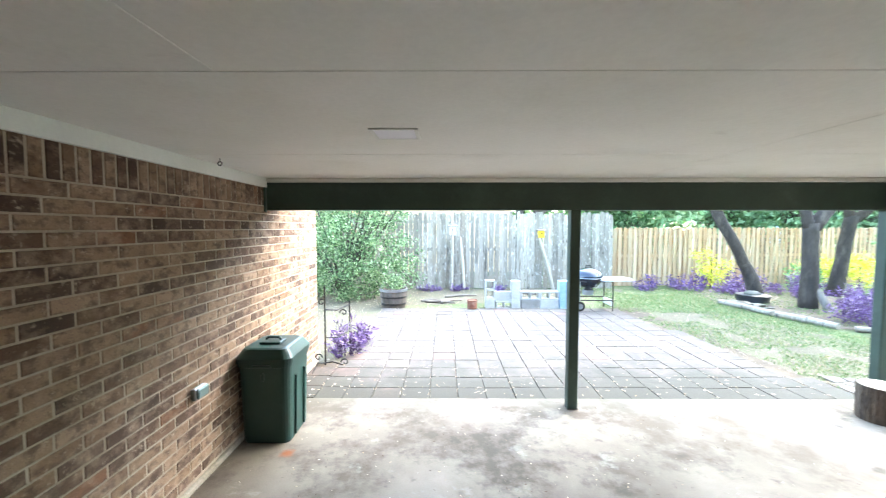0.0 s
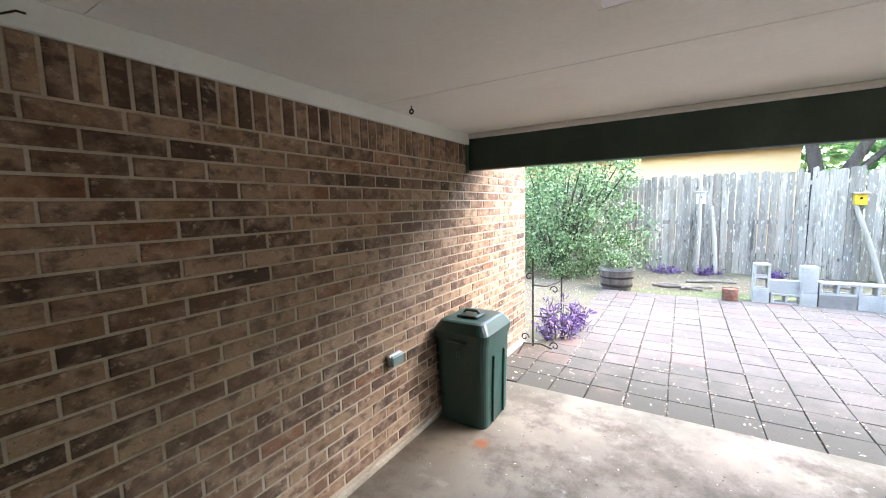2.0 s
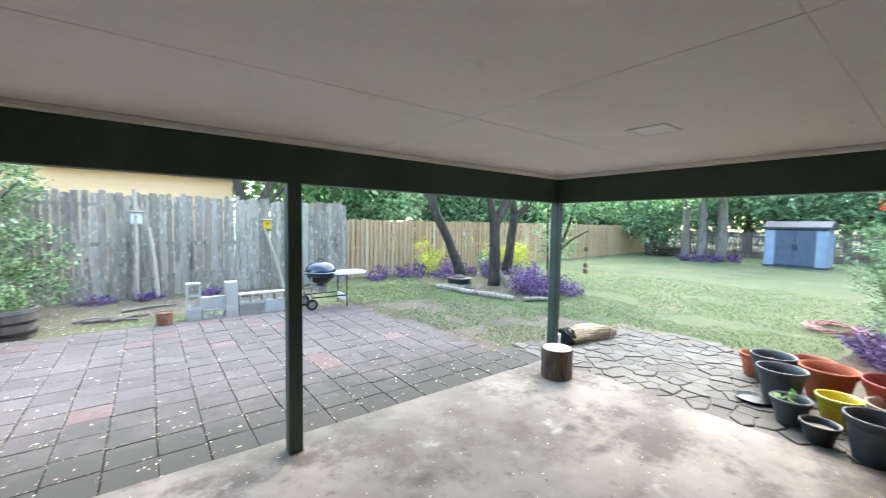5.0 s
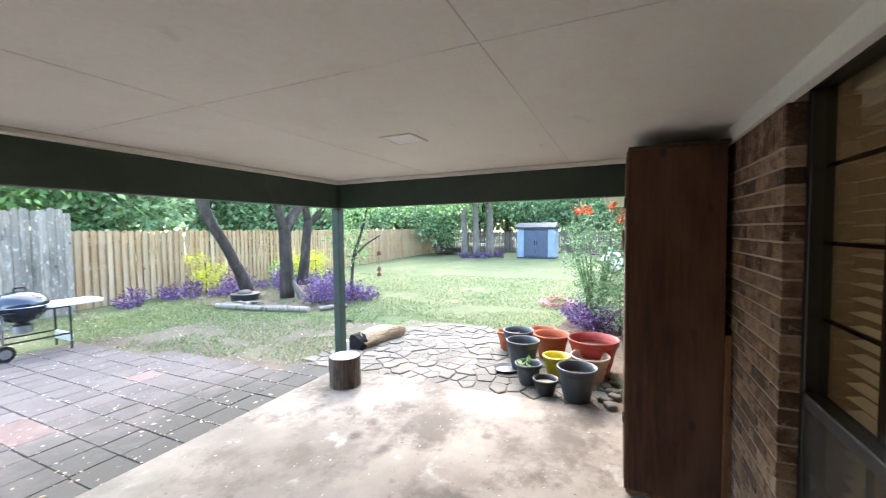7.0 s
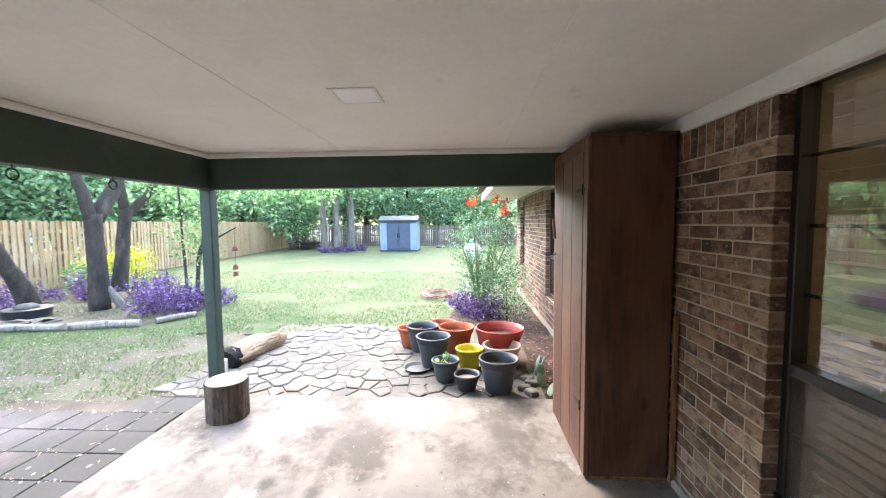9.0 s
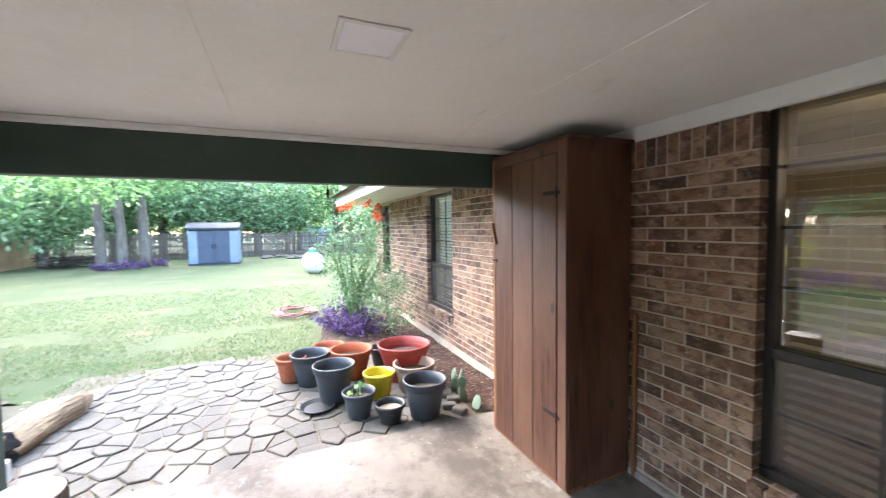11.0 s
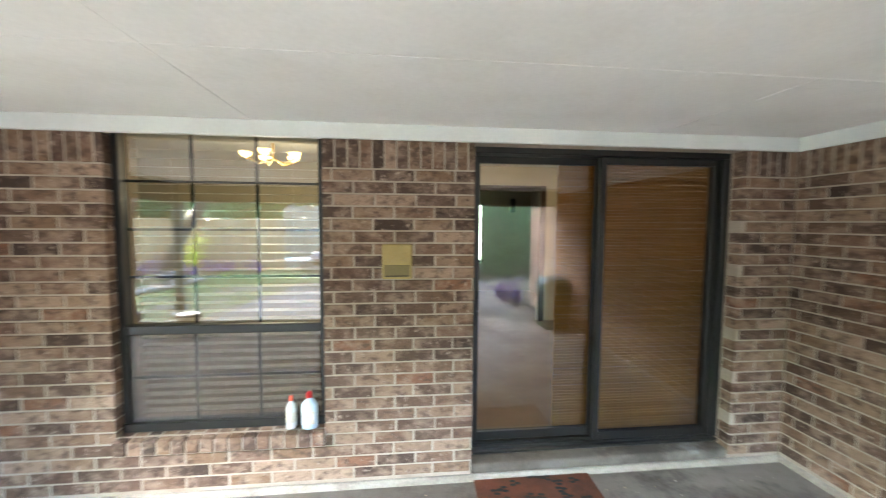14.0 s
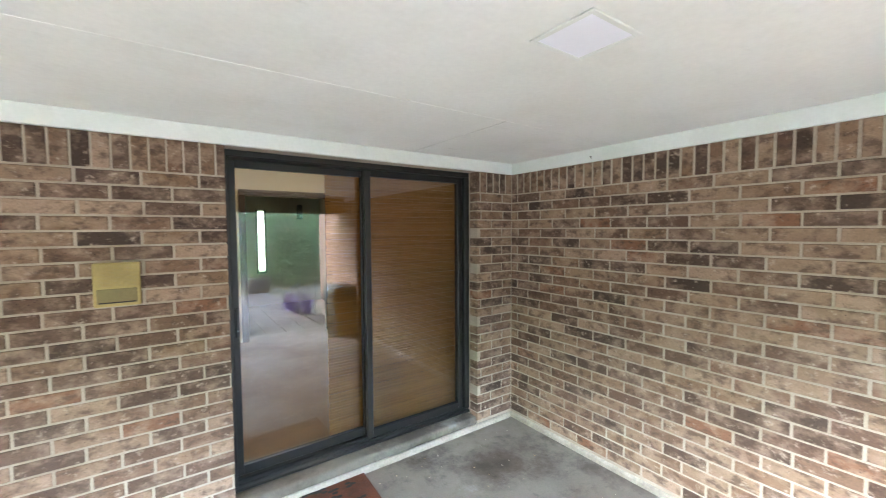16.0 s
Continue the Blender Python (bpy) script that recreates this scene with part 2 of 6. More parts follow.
# Pavers: moss colour deepened to hold the tree and eave shade; slab: moss alone.
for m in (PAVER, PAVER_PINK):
    moss_and_shade_band(m, 3.5, 5.6, 0.44, "36342c")
moss_and_shade_band(CONCRETE, 3.6, 2.5, 0.16, "57554a")
FLAG = surface("flagstone", "756f64", "605b52", 2.5, 70, 0.88, 0.6, 0.006, stain="716b5e", vary=0.25, each=0.3)
DIRT = surface("soil", "5b4f40", "4a3f33", 2, 70, 0.95, 0.7, 0.01, stain="6b5e4a", vary=0.3)
MULCH = surface("mulch", "5e4638", "3f3028", 6, 90, 0.95, 0.9, 0.02, stain="75604f", vary=0.4)
BRONZE = surface("dark_bronze_frame", "25231f", "1d1c1a", 3, 80, 0.4, 0.06, 0.001, spec=0.5, vary=0.15)
PLASTER = surface("interior_paint", "bfb5a2", "b3a995", 1, 60, 0.8, 0.05, 0.001, vary=0.04)
DARKWOOD = wood("dark_interior_wood", "2a1c13", "3d2a1d", "z")
CARPET = surface("interior_floor", "8a7a66", "7c6d5b", 2, 150, 0.95, 0.4, 0.004, vary=0.2)
OLD_FENCE = wood("weathered_fence_wood", "7b7164", "b5a996", "z", "978d7e", 0.9, True, 0.5)
t = OLD_FENCE.node_tree
socket = t.nodes["Principled BSDF"].inputs["Base Color"]
for scale, lo, hi, most, tone, stretch in ((3.5, 0.52, 0.64, 0.65, "4d463d", 0.2), (30, 0.57, 0.66, 0.7, "cfc8ba", 0.25), (1.3, 0.5, 0.66, 0.45, "7b6a56", 0.5), (9, 0.6, 0.66, 0.8, "38322c", 0.1)):
    tex, mp, geo, info = (t.nodes.new(k) for k in ("ShaderNodeTexNoise", "ShaderNodeMapping", "ShaderNodeNewGeometry", "ShaderNodeObjectInfo"))
    mp.inputs["Scale"].default_value = (1, 1, stretch)
    tex.inputs["Scale"].default_value, tex.inputs["Detail"].default_value, tex.inputs["Roughness"].default_value = scale, 6, 0.65
    add = t.nodes.new("ShaderNodeVectorMath")
    t.links.new(geo.outputs["Position"], add.inputs[0])
    t.links.new(info.outputs["Location"], add.inputs[1])
    t.links.new(add.outputs[0], mp.inputs["Vector"])
    t.links.new(mp.outputs["Vector"], tex.inputs["Vector"])
    rp, mx = t.nodes.new("ShaderNodeValToRGB"), t.nodes.new("ShaderNodeMix")
    rp.color_ramp.elements[0].position, rp.color_ramp.elements[1].position = lo, hi
    rp.color_ramp.elements[1].color = (most, most, most, 1)
    mx.data_type = "RGBA"
    t.links.new(tex.outputs["Fac"], rp.inputs[0])
    t.links.new(rp.outputs[0], mx.inputs["Factor"])
    t.links.new(socket.links[0].from_socket, mx.inputs["A"])
    mx.inputs["B"].default_value = lin(tone)
    t.links.new(mx.outputs["Result"], socket)
NEW_FENCE = wood("new_fence_wood", "967551", "c09e76", "z", "b8a283", 0.85, True, 0.25)
BACK_FENCE = wood("dark_back_fence_wood", "564a41", "786a5d", "z", "6b655e", 0.9, False, 0.35)
CEDAR = wood("stained_cedar", "311c12", "5a3724", "z", "664938", 0.6, True, 0.22, spec=0.4)
CEDAR_EDGE = wood("worn_pine", "6b452c", "8c6443", "z", None, 0.65, True, 0.2)
BARK = surface("bark", "4c4239", "352d27", 5, 40, 0.95, 1.0, 0.03, stain="6d6154", stretch=(1, 1, 0.3), vary=0.35)
BARK_PALE = surface("pale_bark", "80766b", "655b51", 4, 30, 0.95, 0.8, 0.02, stain="938a7e", stretch=(1, 1, 0.3), vary=0.3)
CUTWOOD = surface("cut_wood", "c4b7a2", "a89a85", 6, 60, 0.85, 0.3, 0.004, vary=0.2)
ROTWOOD = surface("rotten_wood", "c7ae8c", "a98d6b", 5, 40, 0.95, 0.9, 0.02, stain="8a6f52", stretch=(0.25, 1, 1), vary=0.4)
CHAR = surface("charred_wood", "1c1814", "100e0c", 6, 40, 0.95, 0.8, 0.02)
BLOCK = surface("concrete_block", "b3b0a6", "9d9a90", 4, 120, 0.92, 0.6, 0.004, stain="97948c", vary=0.2)
BLOCK_BLUE = surface("painted_block_blue", "9db4bf", "8aa3b0", 4, 120, 0.9, 0.5, 0.004, stain="b9c6cc", vary=0.2)
BIN = surface("green_bin_plastic", "1d3f3a", "193731", 2, 120, 0.42, 0.12, 0.001, spec=0.5, stain="26463f", vary=0.08)
GREYPOT = surface("grey_pot_plastic", "3f4447", "373c3f", 3, 90, 0.5, 0.1, 0.001, stain="4b5052", vary=0.1)
BLACKPOT = surface("black_pot_plastic", "2a2c2d", "222425", 3, 90, 0.45, 0.1, 0.001, vary=0.1)
TERRA = surface("terracotta", "b2623f", "9c5235", 3, 90, 0.8, 0.2, 0.002, stain="bf8160", vary=0.15)
REDPOT = surface("red_clay_pot", "9b3a30", "86312a", 3, 90, 0.6, 0.15, 0.002, stain="a8524a", vary=0.12)
BEIGE = surface("beige_pot", "b39a88", "a08876", 3, 90, 0.8, 0.2, 0.002, stain="8f7a6a", vary=0.15)
YELLOW = surface("yellow_pot_glaze", "c7b41f", "b29f18", 3, 90, 0.35, 0.1, 0.001, spec=0.5, vary=0.12)
IRON = surface("black_iron", "211e1c", "2d2622", 8, 90, 0.6, 0.3, 0.002, metal=0.4, stain="47362a")
STEEL = surface("galvanised_steel", "9a9d9f", "85888a", 5, 90, 0.4, 0.1, 0.001, metal=0.9)
ENAMEL = surface("blue_black_enamel", "1a222e", "161c26", 3, 60, 0.18, 0.02, 0.001, spec=0.6)
WHITEPLASTIC = surface("white_plastic", "dcdcd8", "cfcfca", 4, 90, 0.5, 0.05, 0.001, vary=0.08)
BRASS = surface("aged_gold_plastic", "bda565", "a8904f", 5, 90, 0.5, 0.1, 0.001, spec=0.5, vary=0.15)
BAMBOO = wood("woven_bamboo", "a07a42", "c39b5c", "x", None, 0.7, False, 0.2)
mixer = BAMBOO.node_tree.nodes.new("ShaderNodeMixShader")
glowthrough = BAMBOO.node_tree.nodes.new("ShaderNodeBsdfTranslucent")
glowthrough.inputs["Color"].default_value = lin("c79e5e")
mixer.inputs[0].default_value = 0.35
BAMBOO.node_tree.links.new(BAMBOO.node_tree.nodes["Principled BSDF"].outputs[0], mixer.inputs[1])
BAMBOO.node_tree.links.new(glowthrough.outputs[0], mixer.inputs[2])
BAMBOO.node_tree.links.new(mixer.outputs[0], BAMBOO.node_tree.nodes["Material Output"].inputs["Surface"])
BLIND = surface("blind_slat", "e8e4da", "dcd7cb", 2, 60, 0.55, 0.0, vary=0.03)
GLASS = glass_material("window_glass", "dfe4df", 3.0)
DOORGLASS = glass_material("door_glass", "d6d2c6", 2.3)
HEDGE = leaf_material("shrub_leaves", [(0.0, "33482b"), (0.35, "4e683f"), (0.7, "738b5a"), (1.0, "a7b68c")], 0.3)
LEAF = leaf_material("tree_leaves", [(0.0, "466a40"), (0.4, "63884f"), (0.75, "87a968"), (1.0, "abc588")], 0.45)
LEAF_FAR = leaf_material("far_leaves", [(0.0, "4d6c48"), (0.5, "6d8d62"), (1.0, "a0b78e")], 0.4)
PURPLE = leaf_material("purple_leaves", [(0.0, "3a2a43"), (0.4, "543c64"), (0.75, "705688"), (1.0, "97829f")], 0.3)
LIME = leaf_material("yellow_green_leaves", [(0.0, "8fa02f"), (0.6, "c0c23c"), (1.0, "d8d35a")], 0.4)
FERN = leaf_material("ferny_leaves", [(0.0, "486a43"), (0.6, "6f9065"), (1.0, "9ab08a")], 0.35)
REDFLOWER = leaf_material("red_petals", [(0.0, "c92a16"), (0.6, "e2461f"), (1.0, "ee7a2c")], 0.3)
CACTUS = surface("cactus_skin", "71866c", "5f755c", 6, 60, 0.6, 0.2, 0.002, vary=0.12)
GRASS = leaf_material("grass_blades", [(0.0, "466238"), (0.4, "5a7544"), (0.75, "757f51"), (1.0, "968e6a")], 0.35)
LITTER = leaf_material("leaf_litter", [(0.0, "8a7456"), (0.4, "b8a688"), (0.7, "d8ceb9"), (1.0, "6b5640")], 0.1, 0.9)


# ---- mesh helpers ----
def link_mesh(name, bm, mat, smooth=False):
    me = bpy.data.meshes.new(name)
    bm.to_mesh(me)
    bm.free()
    if smooth:
        for p in me.polygons:
            p.use_smooth = True
    me.materials.append(mat)
    return new(name, me)


def part(name, bm, mat, parent, label="", smooth=False):
    ob = link_mesh(name, bm, mat, smooth)
    ob.parent = parent
    if label:
        ob["label"] = label
    return ob


def thing(name, x, y, z, label, category, group="", turn=0.0, kind=""):
    ob = new(name)
    ob.matrix_world = pose(x, y, z, 0, 0, turn)
    ob.empty_display_size = 0.1
    return tagged(ob, label, category, group, kind)


def box(bm, x0, x1, y0, y1, z0, z1, bevel=0.0, seg=1):
    made = bmesh.ops.create_cube(bm, size=1.0, matrix=Matrix.Translation(((x0 + x1) / 2, (y0 + y1) / 2, (z0 + z1) / 2)) @ Matrix.Diagonal((x1 - x0, y1 - y0, z1 - z0, 1)))
    if bevel:
        edges = {e for v in made["verts"] for e in v.link_edges}
        bmesh.ops.bevel(bm, geom=list(edges), offset=bevel, segments=seg, affect="EDGES", profile=0.5)
    return bm


def boxed(*args, **kw):
    return box(bmesh.new(), *args, **kw)


def tube(bm, pts, radii, n=8, cap=True):
    """A round bar through points, with a radius at each."""
    pts = [Vector(p) for p in pts]
    if isinstance(radii, (int, float)):
        radii = [radii] * len(pts)
    rings, side = [], None
    for i, p in enumerate(pts):
        d = (pts[min(i + 1, len(pts) - 1)] - pts[max(i - 1, 0)]).normalized()
        if side is None:
            side = d.orthogonal().normalized()
        side = (side - d * side.dot(d)).normalized()
        up = d.cross(side)
        rings.append([bm.verts.new(p + radii[i] * (math.cos(a) * side + math.sin(a) * up)) for a in [2 * math.pi * k / n for k in range(n)]])
    for a, b in zip(rings, rings[1:]):
        for k in range(n):
            bm.faces.new((a[k], a[(k + 1) % n], b[(k + 1) % n], b[k]))
    if cap:
        bm.faces.new(rings[0][::-1])
        bm.faces.new(rings[-1])
    return bm


def lathe(bm, profile, n=32, wobble=0.0, cap=True):
    """Turns a profile of (radius, height) round the z axis."""
    rings = []
    for r, z in profile:
        rings.append([bm.verts.new((r * (1 + wobble * noise.noise((math.cos(a) * 2, math.sin(a) * 2, z * 3))) * math.cos(a), r * (1 + wobble * noise.noise((math.cos(a) * 2, math.sin(a) * 2, z * 3))) * math.sin(a), z)) for a in [2 * math.pi * k / n for k in range(n)]])
    for a, b in zip(rings, rings[1:]):
        for k in range(n):
            bm.faces.new((a[k], a[(k + 1) % n], b[(k + 1) % n], b[k]))
    if cap:
        bm.faces.new(rings[0][::-1])
        bm.faces.new(rings[-1])
    return bm


def leaves(name, centres, size, mat, parent=None, seed=1, aspect=0.45, upright=0.0):
    """Many small pointed leaves, one four-cornered face each."""
    rng = np.random.default_rng(seed)
    c = np.asarray(centres, dtype=float)
    k = len(c)
    d = rng.normal(size=(k, 3))
    d[:, 2] += upright
    d /= np.linalg.norm(d, axis=1)[:, None]
    s = np.cross(d, rng.normal(size=(k, 3)))
    s /= np.linalg.norm(s, axis=1)[:, None] + 1e-9
    length = (size * rng.uniform(0.6, 1.3, k))[:, None]
    v = np.stack([c, c + d * length * 0.5 + s * length * aspect * 0.5, c + d * length, c + d * length * 0.5 - s * length * aspect * 0.5], axis=1).reshape(-1, 3)
    me = bpy.data.meshes.new(name)
    me.vertices.add(4 * k)
    me.vertices.foreach_set("co", v.ravel())
    me.loops.add(4 * k)
    me.loops.foreach_set("vertex_index", np.arange(4 * k))
    me.polygons.add(k)
    me.polygons.foreach_set("loop_start", np.arange(0, 4 * k, 4))
    me.update(calc_edges=True)
    me.materials.append(mat)
    ob = new(name, me)
    if parent:
        ob.parent = parent
    return ob


def blob(rng, centre, spread, count):
    return rng.normal(size=(count, 3)) * np.asarray(spread) + np.asarray(centre)


def structure(name, bm, mat, label, category="", smooth=False):
    return tagged(link_mesh(name, bm, mat, smooth), label, category or name.split("_")[0], "", "structure")


# ---- brick walls ----
piece_meshes = {}


def brick_mesh(w, h, deep):
    key = (round(w / 0.004), round(h / 0.004), round(deep, 2))
    if key not in piece_meshes:
        w, h, i = key[0] * 0.004, key[1] * 0.004, 0.003
        a, b = w / 2, h / 2
        v = [(x, -deep, z) for x, z in ((-a, -b), (a, -b), (a, b), (-a, b))] + [(x, -i, z) for x, z in ((-a, -b), (a, -b), (a, b), (-a, b))] + [
            (x, 0, z) for x, z in ((-a + i, -b + i), (a - i, -b + i), (a - i, b - i), (-a + i, b - i))]
        f = [(j, (j + 1) % 4, 4 + (j + 1) % 4, 4 + j) for j in range(4)] + [(4 + j, 4 + (j + 1) % 4, 8 + (j + 1) % 4, 8 + j) for j in range(4)] + [(8, 9, 10, 11)]
        me = bpy.data.meshes.new("brick")
        me.from_pydata(v, [], [q[::-1] for q in f])
        me.materials.append(BRICK)
        piece_meshes[key] = me
    return piece_meshes[key]


PITCH, COURSE, BASE, SOLDIER, TOP, JOINT = 0.2325, 0.0697, 0.046, 1.858, 2.02, 0.0105


def brick_layout(length, holes, rng, phase=0.0, top=TOP):
    """(centre u, centre z, width, height, deep) of each brick on a wall face; holes are (u0, u1, z0, z1)."""
    out = []

    def cut(u0, u1, z0, z1):
        pieces = [(u0, u1)]
        edge = False
        for h0, h1, g0, g1 in holes:
            if z1 - 0.02 > g0 and z0 + 0.02 < g1:
                nxt = []
                for a, b in pieces:
                    if b <= h0 or a >= h1:
                        nxt.append((a, b))
                        edge |= abs(b - h0) < 0.02 or abs(a - h1) < 0.02
                        continue
                    edge = True
                    if a < h0:
                        nxt.append((a, h0 + 0.003 + JOINT / 2))
                    if b > h1:
                        nxt.append((h1 - 0.003 - JOINT / 2, b))
                pieces = nxt
        for a, b in pieces:
            a, b = max(a, 0), min(b, length)
            if b - a > 0.035:
                out.append(((a + b) / 2, (z0 + z1) / 2, b - a - JOINT, z1 - z0 - JOINT, 0.09 if edge else 0.02))

    for row in range(int(round((SOLDIER - BASE) / COURSE))):
        z0, u = BASE + row * COURSE, phase - PITCH * (1.0 if row % 2 else 1.5) + rng.uniform(-0.008, 0.008)
        while u < length:
            cut(u, u + PITCH, z0, z0 + COURSE)
            u += PITCH
    u = 0.0
    while u < length:
        cut(u, u + 0.0685, SOLDIER, top + 0.004)
        u += 0.0685
    return out


def lay_bricks(wall, place, layout, rng, single):
    """place(u, z, out) gives the matrix on the wall's face; bricks for which single(u) holds are objects of their own."""
    verts, faces = [], []
    for u, z, w, h, deep in layout:
        me = brick_mesh(w, h, deep)
        m = place(u, z, 0.004 + rng.uniform(-0.0015, 0.0015)) @ pose(0, 0, 0, rng.uniform(-0.4, 0.4), rng.uniform(-0.25, 0.25), rng.uniform(-0.3, 0.3))
        if single(u):
            ob = new("brick", me)
            ob.parent = wall
            ob.matrix_world = m
        else:
            n0 = len(verts)
            verts += [m @ v.co for v in me.vertices]
            faces += [[n0 + i for i in p.vertices] for p in me.polygons]
    if verts:
        me = bpy.data.meshes.new("brick_rows")
        me.from_pydata(verts, [], faces)
        me.materials.append(BRICK_JOINED)
        ob = tagged(new("brick_rows", me), kind="stuff")
        ob.parent = wall


def wall_core(name, label, axis, face, thick, length, height, holes, start=0.0, mat=None):
    """A wall with its openings: face is the coordinate of the outer side."""
    bm = bmesh.new()
    us = sorted({0.0, length, *[v for h in holes for v in h[:2]]})
    for a, b in zip(us, us[1:]):
        zs = [(h[2], h[3]) for h in holes if h[0] < (a + b) / 2 < h[1]]
        spans, low = [], -0.3
        for z0, z1 in sorted(zs):
            spans.append((low, z0))
            low = z1
        spans.append((low, height))
        for z0, z1 in spans:
            if z1 - z0 > 0.005:
                if axis == "y":
                    box(bm, face - thick, face, start + a, start + b, z0, z1)
                else:
                    box(bm, start + a, start + b, face - thick, face, z0, z1)
    return structure(name, bm, mat or MORTAR, label, "wall")


# ---- the covered patio ----
rng = random.Random(4)
wall_left = wall_core("wall_left", "brown mixed-tone brick wall of the house", "y", 0.0, 0.25, 4.64, 2.25, [])
DOOR, WIN = (0.37, 2.085, -0.3, 2.02), (2.945, 4.07, 0.36, 2.085)
wall_back = wall_core("wall_back", "brown brick wall with a window and a sliding door", "x", 0.0, 0.28, 5.75, 2.25, [DOOR, WIN])
WIN2, WIN3 = (7.42 - 5.75, 8.33 - 5.75, 0.42, 2.0), (10.35 - 5.75, 10.95 - 5.75, 0.6, 2.0)
wall_wing = wall_core("wall_wing", "brown brick wall of the house wing", "x", 0.0, 0.28, 5.75, 2.2, [WIN2, WIN3], 5.75)
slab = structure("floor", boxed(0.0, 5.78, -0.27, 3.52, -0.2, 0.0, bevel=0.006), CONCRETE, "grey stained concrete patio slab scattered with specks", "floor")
structure("door_sill", boxed(0.37, 2.085, -0.3, -0.002, -0.01, 0.085, bevel=0.02, seg=3), CONCRETE, "worn concrete sill under the sliding door", "sill")
structure("baseboard_left", boxed(0.0, 0.03, 0.0, 3.5, -0.02, 0.036, bevel=0.01), LIP, "rough mortar lip along the brick wall", "baseboard")
bm = boxed(0.03, 5.75, 0.0, 0.035, -0.02, 0.036, bevel=0.01)
structure("baseboard_back", bm, LIP, "rough mortar lip along the brick wall", "baseboard")

# ceiling boards with narrow joints
CZ = 2.105
bm = boxed(-0.05, 5.75, -0.05, 3.5, CZ + 0.0022, CZ + 0.04)
xs, ys = (0.0, 0.96, 3.31, 5.62), (0.0, 0.92, 2.17, 3.36)
for c, d in zip(ys, ys[1:]):
    row = xs if c < 0.5 else (xs[0],) + xs[2:]
    for a, b in zip(row, row[1:]):
        box(bm, a + 0.0022, b - 0.0022, c + 0.0022, d - 0.0022, CZ, CZ + 0.0125, bevel=0.0015)
structure("ceiling", bm, CEIL, "white painted plywood patio ceiling with thin joints", "ceiling")
structure("roof", boxed(-0.25, 6.1, -0.28, 3.9, CZ + 0.15, CZ + 0.4), surface("roof_shingle", "5a5048", "484039", 3, 60, 0.95), "low shingled roof over the patio", "roof")
structure("trim_left", boxed(0.0, 0.022, 0.022, 3.29, 2.02, CZ, bevel=0.003), WHITE, "white frieze board under the ceiling", "trim")
structure("trim_back", boxed(0.0, 5.55, -0.02, 0.022, 2.02, CZ, bevel=0.003), WHITE, "white frieze board under the ceiling", "trim")
structure("beam_front", boxed(0.0, 5.65, 3.29, 3.385, 1.82, 2.066, bevel=0.005), GREEN, "dark green painted timber beam", "beam")
structure("beam_side", boxed(5.55, 5.645, 0.0, 3.288, 1.818, 2.066, bevel=0.005), GREEN, "dark green painted timber beam", "beam")
structure("trim_front", boxed(0.022, 5.55, 3.268, 3.36, 2.066, CZ, bevel=0.008), WHITE, "pale moulding strip above the beam", "trim")
structure("trim_side", boxed(5.528, 5.62, 0.022, 3.268, 2.066, CZ, bevel=0.008), WHITE, "pale moulding strip above the beam", "trim")
structure("trim_beam_end", boxed(0.0, 0.018, 3.255, 3.289, 1.8, 2.066, bevel=0.003), GREEN, "green painted trim where the beam meets the wall", "trim")
bm = boxed(5.66, 6.05, -0.2, 3.8, CZ + 0.04, CZ + 0.16)
box(bm, -0.2, 5.66, 3.4, 3.8, CZ + 0.04, CZ + 0.16)
structure("fascia", bm, WHITE, "pale eave boards round the patio roof", "fascia")
for i, (px, py) in enumerate(((2.778, 3.335), (5.6, 3.34))):
    post = thing("post", px, py, 0, "dark green painted square timber post holding up the beam", "post", "posts of the patio roof")
    part("shaft", boxed(-0.046, 0.046, -0.046, 0.046, 0.0, 1.82, bevel=0.006), GREEN, post)
    part("base_plate", boxed(-0.05, 0.05, -0.05, 0.05, 0.0, 0.006, bevel=0.002), IRON, post)


def ceiling_light(x0, x1, y0, y1):
    cx, cy, a, b = (x0 + x1) / 2, (y0 + y1) / 2, (x1 - x0) / 2, (y1 - y0) / 2
    t = thing("ceiling_light", cx, cy, CZ, "flat square white ceiling light, switched off, on the patio ceiling", "ceiling light", "flush ceiling lights")
    bm = bmesh.new()
    for s in (-1, 1):
        box(bm, -a, a, s * b - (0.018 if s > 0 else 0), s * b + (0.018 if s < 0 else 0), -0.006, 0.0, bevel=0.002)
        box(bm, s * a - (0.018 if s > 0 else 0), s * a + (0.018 if s < 0 else 0), -b + 0.018, b - 0.018, -0.006, 0.0, bevel=0.002)
    part("frame", bm, WHITE, t)
    part("diffuser", boxed(-a + 0.018, a - 0.018, -b + 0.018, b - 0.018, -0.004, 0.0), surface("light_diffuser", "f0eef4", "e9e7ee", 3, 60, 0.5, 0, vary=0.02) if "light_diffuser" not in bpy.data.materials else bpy.data.materials["light_diffuser"], t)


ceiling_light(1.27, 1.49, 1.55, 1.755)
ceiling_light(4.115, 4.33, 1.595, 1.805)


def sheet(x0, x1, y, z0, z1):
    """A pane of glass that faces outward."""
    bm = bmesh.new()
    bm.faces.new([bm.verts.new(p) for p in ((x1, y, z0), (x0, y, z0), (x0, y, z1), (x1, y, z1))])
    return bm


